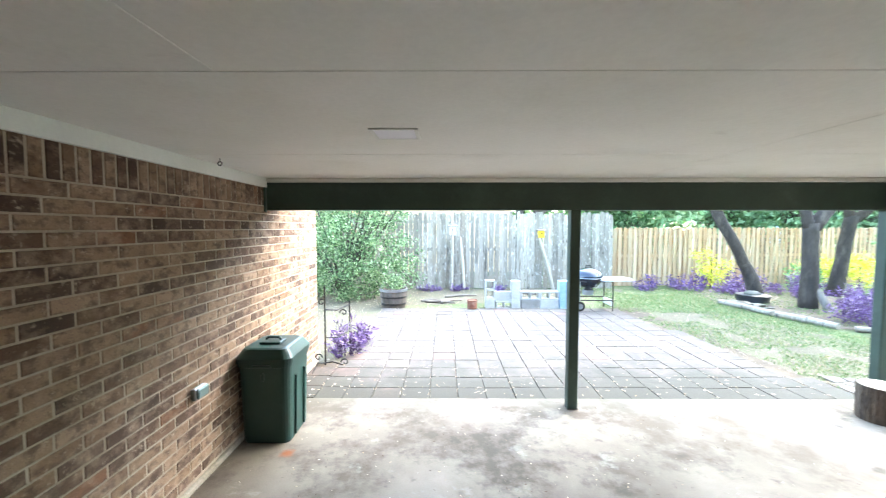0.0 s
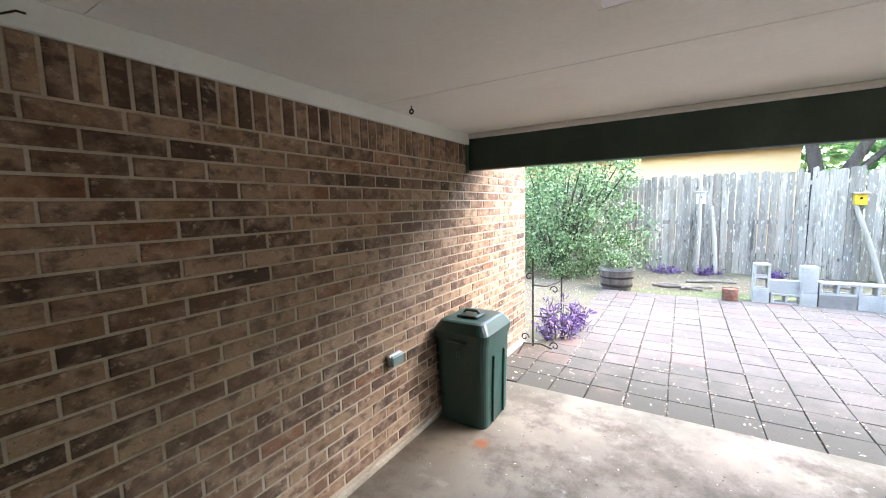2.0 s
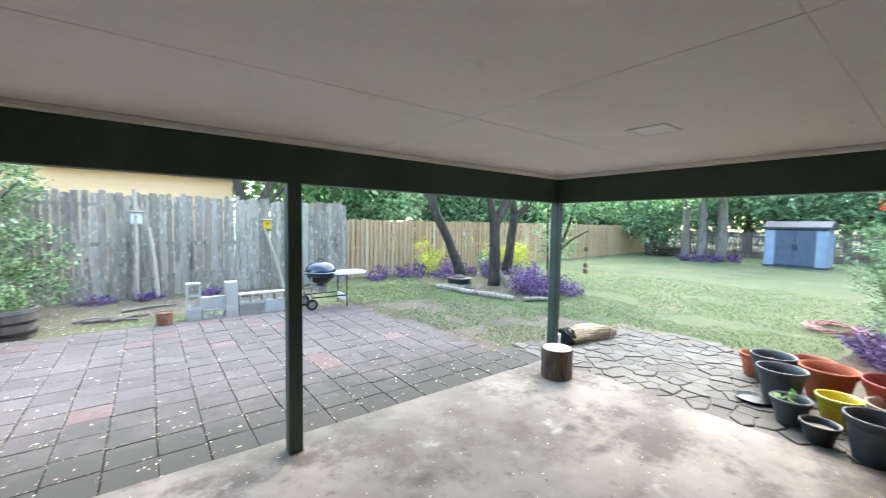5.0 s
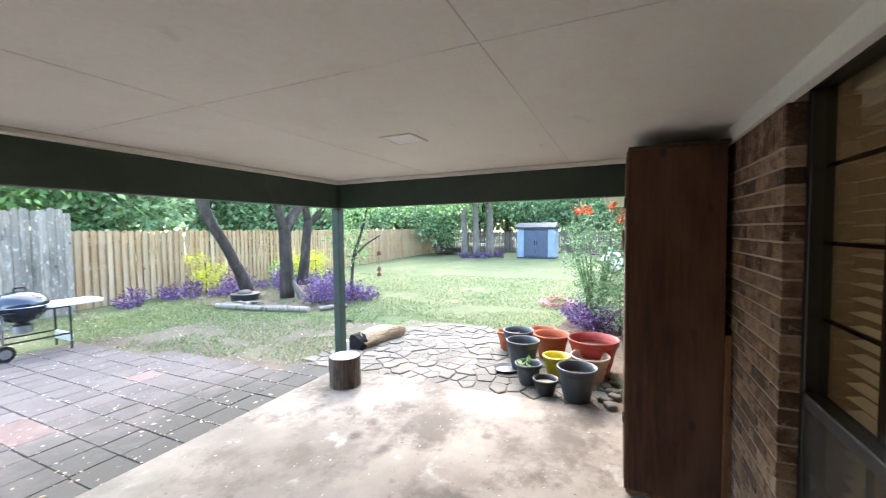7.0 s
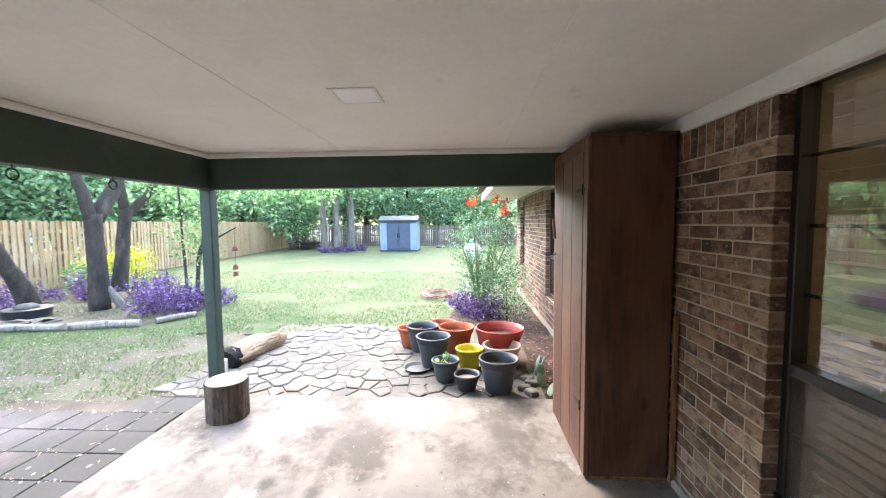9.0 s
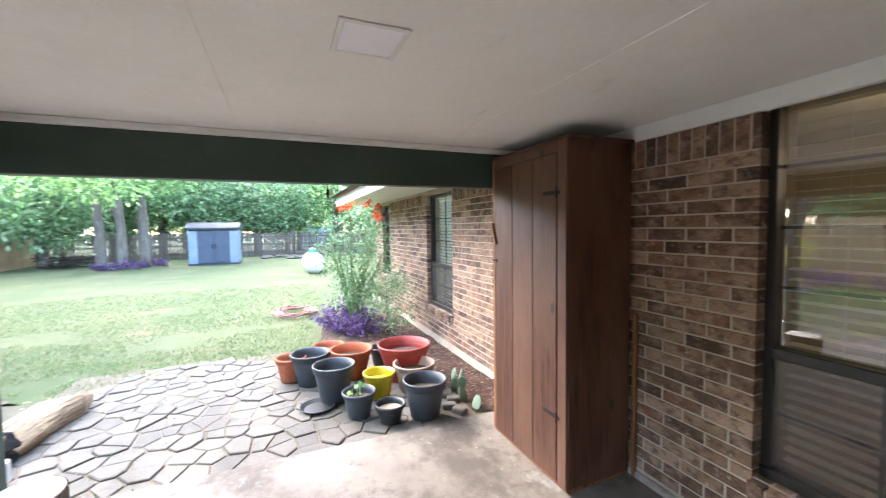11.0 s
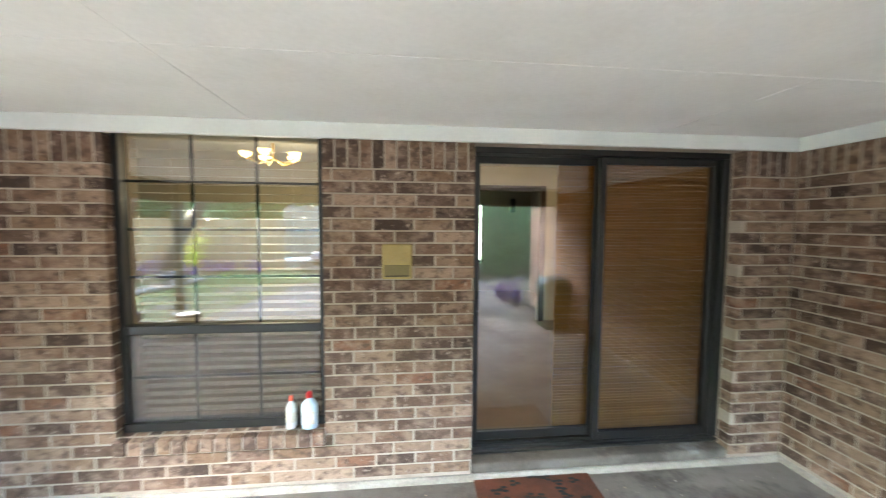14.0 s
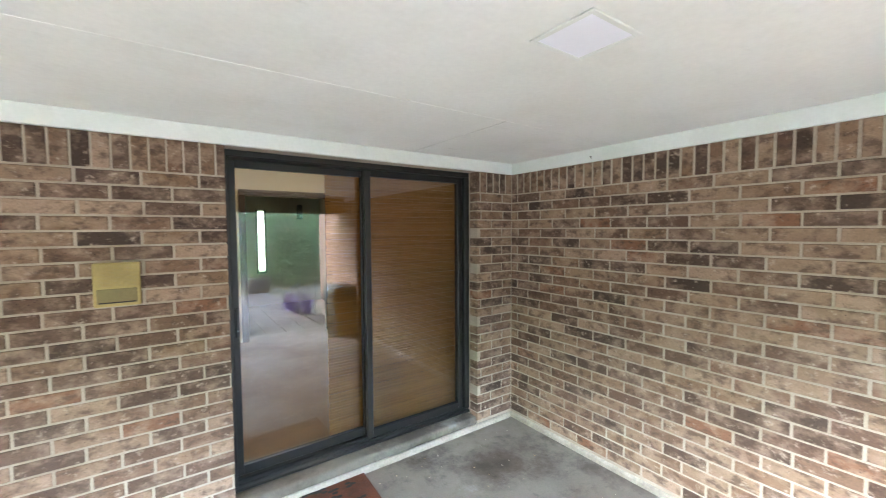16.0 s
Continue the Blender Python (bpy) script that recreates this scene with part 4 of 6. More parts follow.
# ---- garden ground ----
GZ = -0.05
nrng = np.random.default_rng(11)
bm = bmesh.new()
bmesh.ops.create_grid(bm, x_segments=2, y_segments=2, size=300, matrix=Matrix.Translation((0, 0, GZ)))
b = Nodes("lawn_soil")
c = b.mix(b.ramp(b.noise(0.35, 5, 0.6), [(0.4, 0.0), (0.62, 1.0)]), "4e5c34", "626742")
c = b.mix(b.ramp(b.noise(0.8, 6, 0.7), [(0.52, 0.0), (0.7, 0.7)]), c, "776f50")
g = b.noise(60, 5, 0.7)
c = b.mix(1.0, c, b.ramp(g, [(0.3, 0.6), (0.7, 1.0)]), "MULTIPLY")
b.bump(g, 0.8, 0.03)
ground = structure("ground", bm, b.done(c, 0.95), "mown lawn with dry patches", "lawn")


def patch(name, outline, z, mat, label, rough=0.12):
    """A flat bed with an uneven rim."""
    bm, pts = bmesh.new(), []
    for (x0, y0), (x1, y1) in zip(outline, outline[1:] + outline[:1]):
        n = max(2, int(math.hypot(x1 - x0, y1 - y0) / 0.15))
        for k in range(n):
            x, y = x0 + (x1 - x0) * k / n, y0 + (y1 - y0) * k / n
            pts.append((x + rough * noise.noise((x * 3, y * 3, 0)), y + rough * noise.noise((x * 3, y * 3, 7)), z))
    bm.faces.new([bm.verts.new(p) for p in pts])
    bmesh.ops.triangulate(bm, faces=bm.faces[:])
    return structure(name, bm, mat, label, "garden bed")


PATCHY = surface("thin_grass_soil", "5c5643", "6d6451", 1.3, 70, 0.95, 0.8, 0.02, stain="555b38", vary=0.35)
patch("bed_fence", [(-4, 8.2), (0.2, 8.2), (3.9, 8.7), (5.2, 9.4), (6.4, 10.2), (6.4, 10.65), (-4, 10.65)], GZ + 0.006, PATCHY, "leaf-strewn soil along the old fence")
patch("bed_wall_end", [(-0.4, 4.66), (0.45, 4.66), (0.35, 5.5), (0.3, 8.4), (-1.5, 8.4), (-1.5, 4.66)], GZ + 0.01, PATCHY, "dry leaf-strewn bed past the wall's end")
patch("bed_patio_side", [(5.75, 3.75), (6.2, 4.05), (7.4, 3.9), (8.0, 4.6), (7.6, 6.0), (7.0, 7.4), (5.4, 8.0), (5.0, 7.6), (5.3, 5.5)], GZ + 0.006, PATCHY, "thin worn grass beside the pavers", 0.35)
patch("bed_trees", [(7.9, 8.8), (8.0, 7.3), (8.3, 6.3), (9.0, 5.9), (10.4, 6.2), (11.4, 8.2), (10.6, 10.9), (8.4, 10.9)], GZ + 0.012, DIRT, "planted bed under the trees", 0.25)
patch("bed_wing", [(5.9, 0.02), (9.9, 0.02), (9.9, 1.3), (8.6, 1.5), (7.6, 0.75), (5.9, 0.62)], GZ + 0.014, MULCH, "mulched bed along the wing wall")
structure("pavement", boxed(0.02, 5.7, 3.525, 7.98, GZ - 0.1, -0.043), DIRT, "sandy bed of the paved patio", "paving")


def scatter(name, count, region, size, mat, z, label, category, keep=lambda x, y: True, seed=3, flat=True, upright=0.0, aspect=0.5):
    r = np.random.default_rng(seed)
    pts = np.column_stack([r.uniform(region[0], region[1], count), r.uniform(region[2], region[3], count)])
    pts = pts[[keep(x, y) for x, y in pts]]
    zz = np.array([z(x, y) if callable(z) else z for x, y in pts])
    ob = leaves(name, np.column_stack([pts, zz]), size, mat, None, seed, aspect, upright)
    if flat:
        me = ob.data
        co = np.empty(len(me.vertices) * 3)
        me.vertices.foreach_get("co", co)
        co = co.reshape(-1, 4, 3)
        base = co[:, :1, 2]
        co[:, :, 2] = base + np.abs(co[:, :, 2] - base) * 0.15 + 0.002
        me.vertices.foreach_set("co", co.ravel())
        me.update()
    return tagged(ob, label, category, kind="stuff")


def flag_inside(x, y):
    lim = np.interp(y, [0.55, 0.9, 2.0, 3.1, 3.85, 4.1], [6.3, 7.0, 8.0, 8.45, 7.7, 6.6])
    return 5.8 < x < lim and 0.55 < y < 4.1


def on_patio(x, y):
    return (x < 5.8 and y < 3.55) or (x < 5.75 - 0.15 * (y - 3.5) and y < 8.0 and x > 0)


def bare(x, y):
    return noise.noise((x * 0.9, y * 0.9, 3.3)) + 0.5 * noise.noise((x * 2.7, y * 2.7, 1.0))


scatter("grass", 150000, (5.0, 15.0, 1.2, 10.8), 0.055, GRASS, GZ, "short uneven lawn grass, dry in places", "grass",
        lambda x, y: not on_patio(x, y) and not flag_inside(x, y) and bare(x, y) > -0.35 + (0.2 if x < 7.6 and y > 3.6 else 0) and random.random() < 3.2 / max(2.0, x - 4.0), 5, False, 1.3, 0.14)
scatter("dry_leaves", 17000, (-2.5, 9.0, 3.6, 10.6), 0.035, LITTER, lambda x, y: -0.016 if on_patio(x, y) else GZ + 0.014, "fallen dry leaves scattered over paving and soil", "leaf litter",
        lambda x, y: (random.random() < 0.13 if on_patio(x, y) else (y > 8.0 or x < 0.6 or (x < 7.8 and random.random() < 0.5))), 6)
scatter("joint_litter", 26000, (0.1, 5.6, 3.5, 7.9), 0.02, LITTER, -0.018, "pale husks and petals caught in the paver joints", "leaf litter",
        lambda x, y: on_patio(x, y) and (abs((x - 0.015 + 0.1434) % 0.2868 - 0.1434) < 0.014 or (random.random() < 0.35 and abs((y - 3.54 + 0.1434) % 0.2868 - 0.1434) < 0.014)) and bare(x * 1.7, y * 1.7) > -0.25, 33)
scatter("floor_grit", 620, (0.5, 5.2, 0.2, 3.4), 0.019, MULCH, 0.002, "dark husks and grit scattered on the concrete", "litter", lambda x, y: bare(x * 1.3 + 2, y * 1.3) > -0.1, 21)
scatter("floor_specks", 750, (0.2, 5.7, 0.1, 3.45), 0.017, LITTER, 0.001, "small pale flower specks and grit on the concrete", "litter", lambda x, y: True, 8)

scatter("joint_weeds", 5000, (5.82, 8.6, 0.6, 4.1), 0.04, GRASS, GZ + 0.004, "thin weeds between the flagstones", "weeds", lambda x, y: flag_inside(x, y) and bare(x * 2, y * 2) > 0.1, 12, False, 1.0, 0.2)

# ---- old fence with bird houses ----
picket_mesh = {}


def picket(w, h, th, mat, dog):
    bm, e = bmesh.new(), 0.03 if dog else 0.0
    prof = [(-w / 2, 0), (w / 2, 0), (w / 2, h - e), (w / 2 - e, h), (-w / 2 + e, h), (-w / 2, h - e)] if dog else [(-w / 2, 0), (w / 2, 0), (w / 2, h), (-w / 2, h)]
    lo, hi = [bm.verts.new((x, 0, z)) for x, z in prof], [bm.verts.new((x, th, z)) for x, z in prof]
    bm.faces.new(lo)
    bm.faces.new(hi[::-1])
    for k in range(len(prof)):
        bm.faces.new((lo[k], hi[k], hi[(k + 1) % len(prof)], lo[(k + 1) % len(prof)]))
    me = bpy.data.meshes.new("picket")
    bm.to_mesh(me)
    bm.free()
    me.materials.append(mat)
    return me


def worn_picket(w, h, th, mat, seed):
    """An old board: chipped dog-eared top, slightly bowed and uneven sides."""
    r, n = random.Random(seed), 9
    left = [(-w / 2 + r.uniform(-0.004, 0.004), h * k / n) for k in range(n)]
    right = [(w / 2 + r.uniform(-0.004, 0.004), h * k / n) for k in range(n)]
    e = r.uniform(0.012, 0.04)
    head = [(w / 2, h - e), (w / 2 - e * 0.8, h - r.uniform(0, 0.012)), (r.uniform(-0.01, 0.02), h - r.uniform(-0.008, 0.012)), (-w / 2 + e * 0.8, h - r.uniform(0, 0.02)), (-w / 2, h - e * r.uniform(0.8, 1.6))]
    prof, bow = right + head + left[::-1], r.uniform(-0.014, 0.014)
    bm = bmesh.new()
    lo, hi = [bm.verts.new((x, bow * math.sin(3 * z / h), z)) for x, z in prof], [bm.verts.new((x, th + bow * math.sin(3 * z / h), z)) for x, z in prof]
    bm.faces.new(lo)
    bm.faces.new(hi[::-1])
    for k in range(len(prof)):
        bm.faces.new((lo[k], hi[k], hi[(k + 1) % len(prof)], lo[(k + 1) % len(prof)]))
    me = bpy.data.meshes.new("picket")
    bm.to_mesh(me)
    bm.free()
    me.materials.append(mat)
    return me


def fence(name, p0, p1, h, w, gap, mat, label, jitter=0.02, both=False, dog=True, posts=2.4, lean=0.6, worn=False):
    x0, y0, x1, y1 = *p0, *p1
    length, ang = math.hypot(x1 - x0, y1 - y0), math.degrees(math.atan2(y1 - y0, x1 - x0))
    t = thing(name, x0, y0, GZ, label, "fence", turn=ang)
    if worn:
        sizes = [w * rng.uniform(0.66, 1.08) for k in range(14)]
        meshes = [worn_picket(v, h + rng.uniform(-jitter, jitter), 0.018, mat, k) for k, v in enumerate(sizes)]
    else:
        sizes = [w] * 4
        meshes = [picket(w * f, h + d, 0.018, mat, dog) for f, d in ((1.0, 0.0), (0.92, jitter), (1.04, -jitter), (0.97, jitter * 1.8))]
    u = 0.0
    while u < length:
        k = rng.randrange(len(meshes))
        ob = new("picket", meshes[k])
        ob.parent = t
        ob.matrix_basis = pose(u + sizes[k] / 2, rng.uniform(-0.006, 0.006), rng.uniform(-0.02, 0.02) if worn else 0, rng.uniform(-0.4, 0.4), rng.uniform(-lean, lean), 0)
        if both:
            ob = new("picket", meshes[rng.randrange(4)])
            ob.parent = t
            ob.matrix_basis = pose(u + w / 2 + (w + gap) / 2, 0.062, 0, 0, rng.uniform(-lean, lean), 0)
        u += sizes[k] + (gap if not worn else rng.choice((0.002, 0.004, 0.006, 0.01, 0.016)))
    for z in (0.3, h * 0.52, h - 0.25):
        part("rail", boxed(0, length, 0.02, 0.06, z - 0.04, z + 0.04), mat, t)
    u = 0.0
    while u <= length:
        part("post", boxed(u - 0.045, u + 0.045, 0.062 if not both else 0.085, 0.15, -0.3, h - 0.05), mat, t)
        u += posts
    return t


fence("fence", (-5.0, 10.7), (6.3, 10.7), 2.13, 0.14, 0.004, OLD_FENCE, "tall weathered grey board fence", 0.045, lean=0.5, worn=True)
fence("fence", (6.35, 11.15), (29.0, 13.2), 1.7, 0.1, 0.055, NEW_FENCE, "pale tan shadowbox picket fence", 0.012, True)
fence("fence", (29.0, 13.2), (29.3, -8.0), 1.45, 0.11, 0.035, BACK_FENCE, "dark weathered back fence", 0.02)


def bird_house(x, y, z, body, label, w=0.13, h=0.2):
    t = thing("bird_house", x, y, z, label, "bird house", "bird houses on the fence")
    part("body", boxed(-w / 2, w / 2, -0.12, 0.0, 0.0, h * 0.88, bevel=0.004), body, t)
    bm = boxed(-w / 2 - 0.025, w / 2 + 0.025, -0.17, 0.0, -0.009, 0.009, bevel=0.003)
    bmesh.ops.transform(bm, matrix=pose(0, 0, h * 0.92 + 0.012, 9), verts=bm.verts)
    part("roof_board", bm, OLD_FENCE, t, "grey weathered lid board")
    part("back_board", boxed(-w * 0.4, w * 0.4, -0.002, 0.008, -0.07, h + 0.05, bevel=0.002), OLD_FENCE, t)
    bm = bmesh.new()
    bmesh.ops.create_circle(bm, cap_ends=True, radius=0.022, segments=14, matrix=pose(0, -0.123, h * 0.5, 90))
    part("entrance_hole", bm, CHAR, t)
    part("perch", tube(bmesh.new(), [(0, -0.12, h * 0.3), (0, -0.17, h * 0.3)], 0.005), body, t)
    return t


bird_house(1.82, 10.69, 1.46, surface("white_weathered_paint", "d9d9d2", "c6c5bd", 6, 80, 0.8), "white painted bird house on the old fence", 0.18, 0.28)
bird_house(4.27, 10.69, 1.38, surface("yellow_paint", "c9a51f", "b28f18", 6, 80, 0.7), "small yellow bird house on the old fence", 0.17, 0.24)
for x0, x1, z1, r in ((1.78, 1.8, 2.2, 0.05), (2.12, 2.02, 1.45, 0.055), (4.6, 4.2, 1.5, 0.05)):
    t = thing("wooden_pole", x0, 10.5, GZ, "pale weathered branch pole leaning on the fence", "pole", "poles by the fence")
    part("pole", tube(bmesh.new(), [(0, 0, 0), ((x1 - x0) * 0.5 + 0.02, 0.06, z1 * 0.5), (x1 - x0, 0.14, z1)], [r, r * 0.85, r * 0.7], 9), POLE if x0 > 2 else OLD_FENCE, t)

# ---- things round the paved patio ----
barrel = thing("barrel_planter", 0.5, 8.12, GZ, "half whiskey barrel planter with grey staves and iron bands", "planter")
for k in range(20):
    a0, a1 = 2 * math.pi * k / 20 + 0.01, 2 * math.pi * (k + 1) / 20 - 0.01
    bm, prof = bmesh.new(), [(0.245, 0), (0.275, 0.15), (0.295, 0.42), (0.27, 0.42), (0.25, 0.15), (0.22, 0.02)]
    l0, l1 = [bm.verts.new((r * math.cos(a0), r * math.sin(a0), z)) for r, z in prof], [bm.verts.new((r * math.cos(a1), r * math.sin(a1), z)) for r, z in prof]
    for j in range(6):
        bm.faces.new((l0[j], l1[j], l1[(j + 1) % 6], l0[(j + 1) % 6]))
    part("stave", bm, surface("barrel_wood", "6d6259", "534a43", 6, 60, 0.9, 0.5, 0.004, stretch=(1, 1, 0.2), each=0.3) if k == 0 else bpy.data.materials["barrel_wood"], barrel)
for z0, z1, r in ((0.07, 0.12, 0.272), (0.22, 0.26, 0.287), (0.36, 0.415, 0.298)):
    part("band", lathe(bmesh.new(), [(r - 0.012, z0), (r, z0 + 0.002), (r + 0.004, z1 - 0.002), (r - 0.01, z1)], 40, 0, False), IRON if z0 < 0.3 else STEEL, barrel)
part("soil", lathe(bmesh.new(), [(0.26, 0.33), (0.255, 0.36)], 24), DIRT, barrel)
leaves("foliage", np.vstack([blob(nrng, (0.1 * math.cos(k), 0.1 * math.sin(k), 0.45 + 0.03 * k), (0.1, 0.1, 0.1), 60) for k in range(7)]), 0.07, HEDGE, barrel, 21)


def block(x, y, z, sx, sy, sz, mat, holes, label, turn=0.0):
    t = thing("concrete_block", x, y, z, label, "concrete block", "concrete blocks by the patio", turn)
    if not holes:
        part("block", boxed(-sx / 2, sx / 2, -sy / 2, sy / 2, 0, sz, bevel=0.006), mat, t)
        return
    bm, w = bmesh.new(), 0.03
    box(bm, -sx / 2, sx / 2, -sy / 2, sy / 2, 0, w, bevel=0.004)
    box(bm, -sx / 2, sx / 2, -sy / 2, sy / 2, sz - w, sz, bevel=0.004)
    for u in ((-sx / 2 + w / 2, 0.0, sx / 2 - w / 2) if holes == 2 else (-sx / 2 + w / 2, sx / 2 - w / 2)):
        box(bm, u - w / 2, u + w / 2, -sy / 2 + 0.002, sy / 2 - 0.002, w, sz - w)
    if holes == 3:
        box(bm, -sx / 2 + w, sx / 2 - w, -sy / 2 + 0.002, sy / 2 - 0.002, sz / 2 - w / 2, sz / 2 + w / 2)
    part("block", bm, mat, t)


block(2.56, 8.05, GZ, 0.2, 0.2, 0.2, BLOCK, 0, "grey concrete block lying flat")
block(2.56, 8.05, GZ + 0.2, 0.2, 0.19, 0.4, BLOCK, 3, "hollow grey concrete block standing on end")
block(2.86, 8.06, GZ + 0.0, 0.36, 0.19, 0.16, BLOCK, 2, "hollow dark concrete block lying flat")
block(2.84, 8.05, GZ + 0.16, 0.36, 0.1, 0.2, BLOCK, 0, "solid pale concrete block laid across others")
block(3.1, 8.03, GZ, 0.19, 0.19, 0.2, BLOCK, 0, "grey concrete block lying flat")
block(3.1, 8.03, GZ + 0.2, 0.18, 0.19, 0.39, BLOCK, 0, "pale concrete block standing on end")
block(3.41, 8.04, GZ, 0.4, 0.19, 0.19, surface("dark_block", "8b857c", "77726a", 4, 100, 0.92, 0.6), 0, "weathered brown-grey concrete block lying flat")
block(3.81, 8.04, GZ, 0.39, 0.19, 0.19, BLOCK, 0, "grey concrete block lying flat")
block(3.41, 8.04, GZ + 0.19, 0.4, 0.19, 0.18, BLOCK, 2, "hollow concrete block laid on its side")
block(3.81, 8.04, GZ + 0.19, 0.39, 0.19, 0.18, BLOCK, 2, "hollow concrete block laid on its side")
block(4.11, 8.02, GZ, 0.19, 0.19, 0.2, BLOCK_BLUE, 0, "pale blue painted concrete block")
block(4.11, 8.02, GZ + 0.2, 0.19, 0.19, 0.39, BLOCK_BLUE, 0, "pale blue painted concrete block standing on end")

can = thing("rusty_can", 2.17, 7.85, -0.02, "small rusty metal can with a lid on the pavers", "can")
RUST = surface("rust", "7a4a34", "5d3727", 6, 60, 0.9, 0.4, 0.003, stain="927a68")
part("body", lathe(bmesh.new(), [(0.1, 0), (0.105, 0.01), (0.1, 0.05), (0.105, 0.06), (0.1, 0.11), (0.105, 0.12), (0.105, 0.17)], 24), RUST, can)
part("rim", lathe(bmesh.new(), [(0.108, 0.165), (0.112, 0.17), (0.108, 0.18)], 24, 0, False), RUST, can)
for k, (x, y, l, a) in enumerate(((1.5, 8.5, 0.7, -15), (1.75, 8.6, 0.55, 30), (1.3, 8.7, 0.5, 5), (2.0, 9.3, 0.8, 12), (3.6, 9.6, 0.9, -8), (5.0, 9.9, 0.8, 20))):
    t = thing("branch", x, y, GZ + 0.02, "grey broken branch lying on the soil", "branch", "loose branches", a)
    part("wood", tube(bmesh.new(), [(-l / 2, 0, 0.01), (0, 0.03, 0.03), (l / 2, 0, 0.015)], [0.03, 0.028, 0.015], 7), BARK_PALE, t)

grill = thing("kettle_grill", 4.56, 7.8, -0.02, "black kettle charcoal grill on wheels with a white side table", "grill")
bowl = part("bowl", lathe(bmesh.new(), [(0.06, 0.44), (0.17, 0.48), (0.25, 0.57), (0.275, 0.66), (0.28, 0.67)], 40), ENAMEL, grill, "", True)
glid = part("lid", lathe(bmesh.new(), [(0.283, 0.66), (0.285, 0.675), (0.265, 0.74), (0.2, 0.81), (0.1, 0.85), (0.02, 0.86)], 40), ENAMEL, grill, "", True)
part("handle", tube(bmesh.new(), [(-0.06, 0, 0.85), (-0.05, 0, 0.9), (0.05, 0, 0.9), (0.06, 0, 0.85)], 0.011), CHAR, glid)
part("rim_band", lathe(bmesh.new(), [(0.284, 0.655), (0.289, 0.66), (0.284, 0.668)], 40, 0, False), STEEL, grill)
part("ash_catcher", lathe(bmesh.new(), [(0.09, 0.3), (0.11, 0.31), (0.11, 0.4), (0.05, 0.43)], 24), STEEL, grill, "silver ash pot")
for x, y in ((-0.24, -0.2), (-0.24, 0.22), (0.42, -0.22), (0.42, 0.22)):
    part("leg", tube(bmesh.new(), [(x, y, 0.0 if x > 0 else 0.06), (x, y, 0.6)], 0.013, 8), IRON if x > 0 else STEEL, grill)
for y in (-0.22, 0.24):
    bm = bmesh.new()
    tube(bm, [(-0.24, y - 0.02, 0.1), (-0.24, y + 0.02, 0.1)], 0.1, 24)
    wh = part("wheel", bm, CHAR, grill)
    part("hub", tube(bmesh.new(), [(-0.24, y - 0.024, 0.1), (-0.24, y + 0.024, 0.1)], 0.06, 20), STEEL, wh)
for y in (-0.22, 0.22):
    part("frame_bar", tube(bmesh.new(), [(-0.24, y, 0.22), (0.42, y, 0.22)], 0.012, 8), IRON, grill)
    part("frame_bar", tube(bmesh.new(), [(-0.24, y, 0.6), (0.42, y, 0.6)], 0.012, 8), IRON, grill)
part("lower_panel", boxed(0.405, 0.44, -0.22, 0.22, 0.1, 0.22, bevel=0.003), WHITEPLASTIC, grill, "white foot panel")
part("side_table", loft(bmesh.new(), [[(x + 0.5, y, z) for x, y, z in rounded_loop(0.34, 0.25, 0.12, 0.61)], [(x + 0.5, y, z) for x, y, z in rounded_loop(0.34, 0.25, 0.12, 0.645)]]), WHITEPLASTIC, grill, "white plastic side table")

trel = thing("plant_stand", 0.12, 4.56, GZ, "rusty black wrought-iron plant stand with scrolls", "plant stand")


def scroll(cx, cz, r, s, y):
    return [(cx + s * (r * (1 - 0.055 * k)) * math.cos(k * 0.45), y, cz + r * (1 - 0.055 * k) * math.sin(k * 0.45)) for k in range(15)]


part("upright", tube(bmesh.new(), [(0, 0, 0), (0, 0, 0.6), (0.0, 0.0, 1.0)], 0.011, 7), IRON, trel)
part("upright", tube(bmesh.new(), [(0.22, 0.35, 0), (0.22, 0.35, 0.75)], 0.009, 7), IRON, trel)
for z in (0.35, 0.7):
    part("shelf_bar", tube(bmesh.new(), [(0, 0, z), (0.12, 0.12, z - 0.03), (0.22, 0.35, z)], 0.008, 6), IRON, trel)
for cx, cz, r, s, y in ((-0.03, 0.16, 0.05, 1, -0.18), (0.25, 0.05, 0.05, -1, -0.03), (-0.02, 0.8, 0.05, 1, -0.06), (0.18, 0.62, 0.05, -1, 0.2)):
    part("scroll", tube(bmesh.new(), scroll(cx, cz, r, s, y), 0.007, 6), IRON, trel)
part("foot", tube(bmesh.new(), [(0, 0, 0.03), (0.12, -0.1, 0.08), (0.28, -0.05, 0.01)], 0.009, 6), IRON, trel)
part("foot", tube(bmesh.new(), [(0, 0, 0.03), (-0.03, -0.2, 0.1), (-0.05, -0.4, 0.01)], 0.009, 6), IRON, trel)


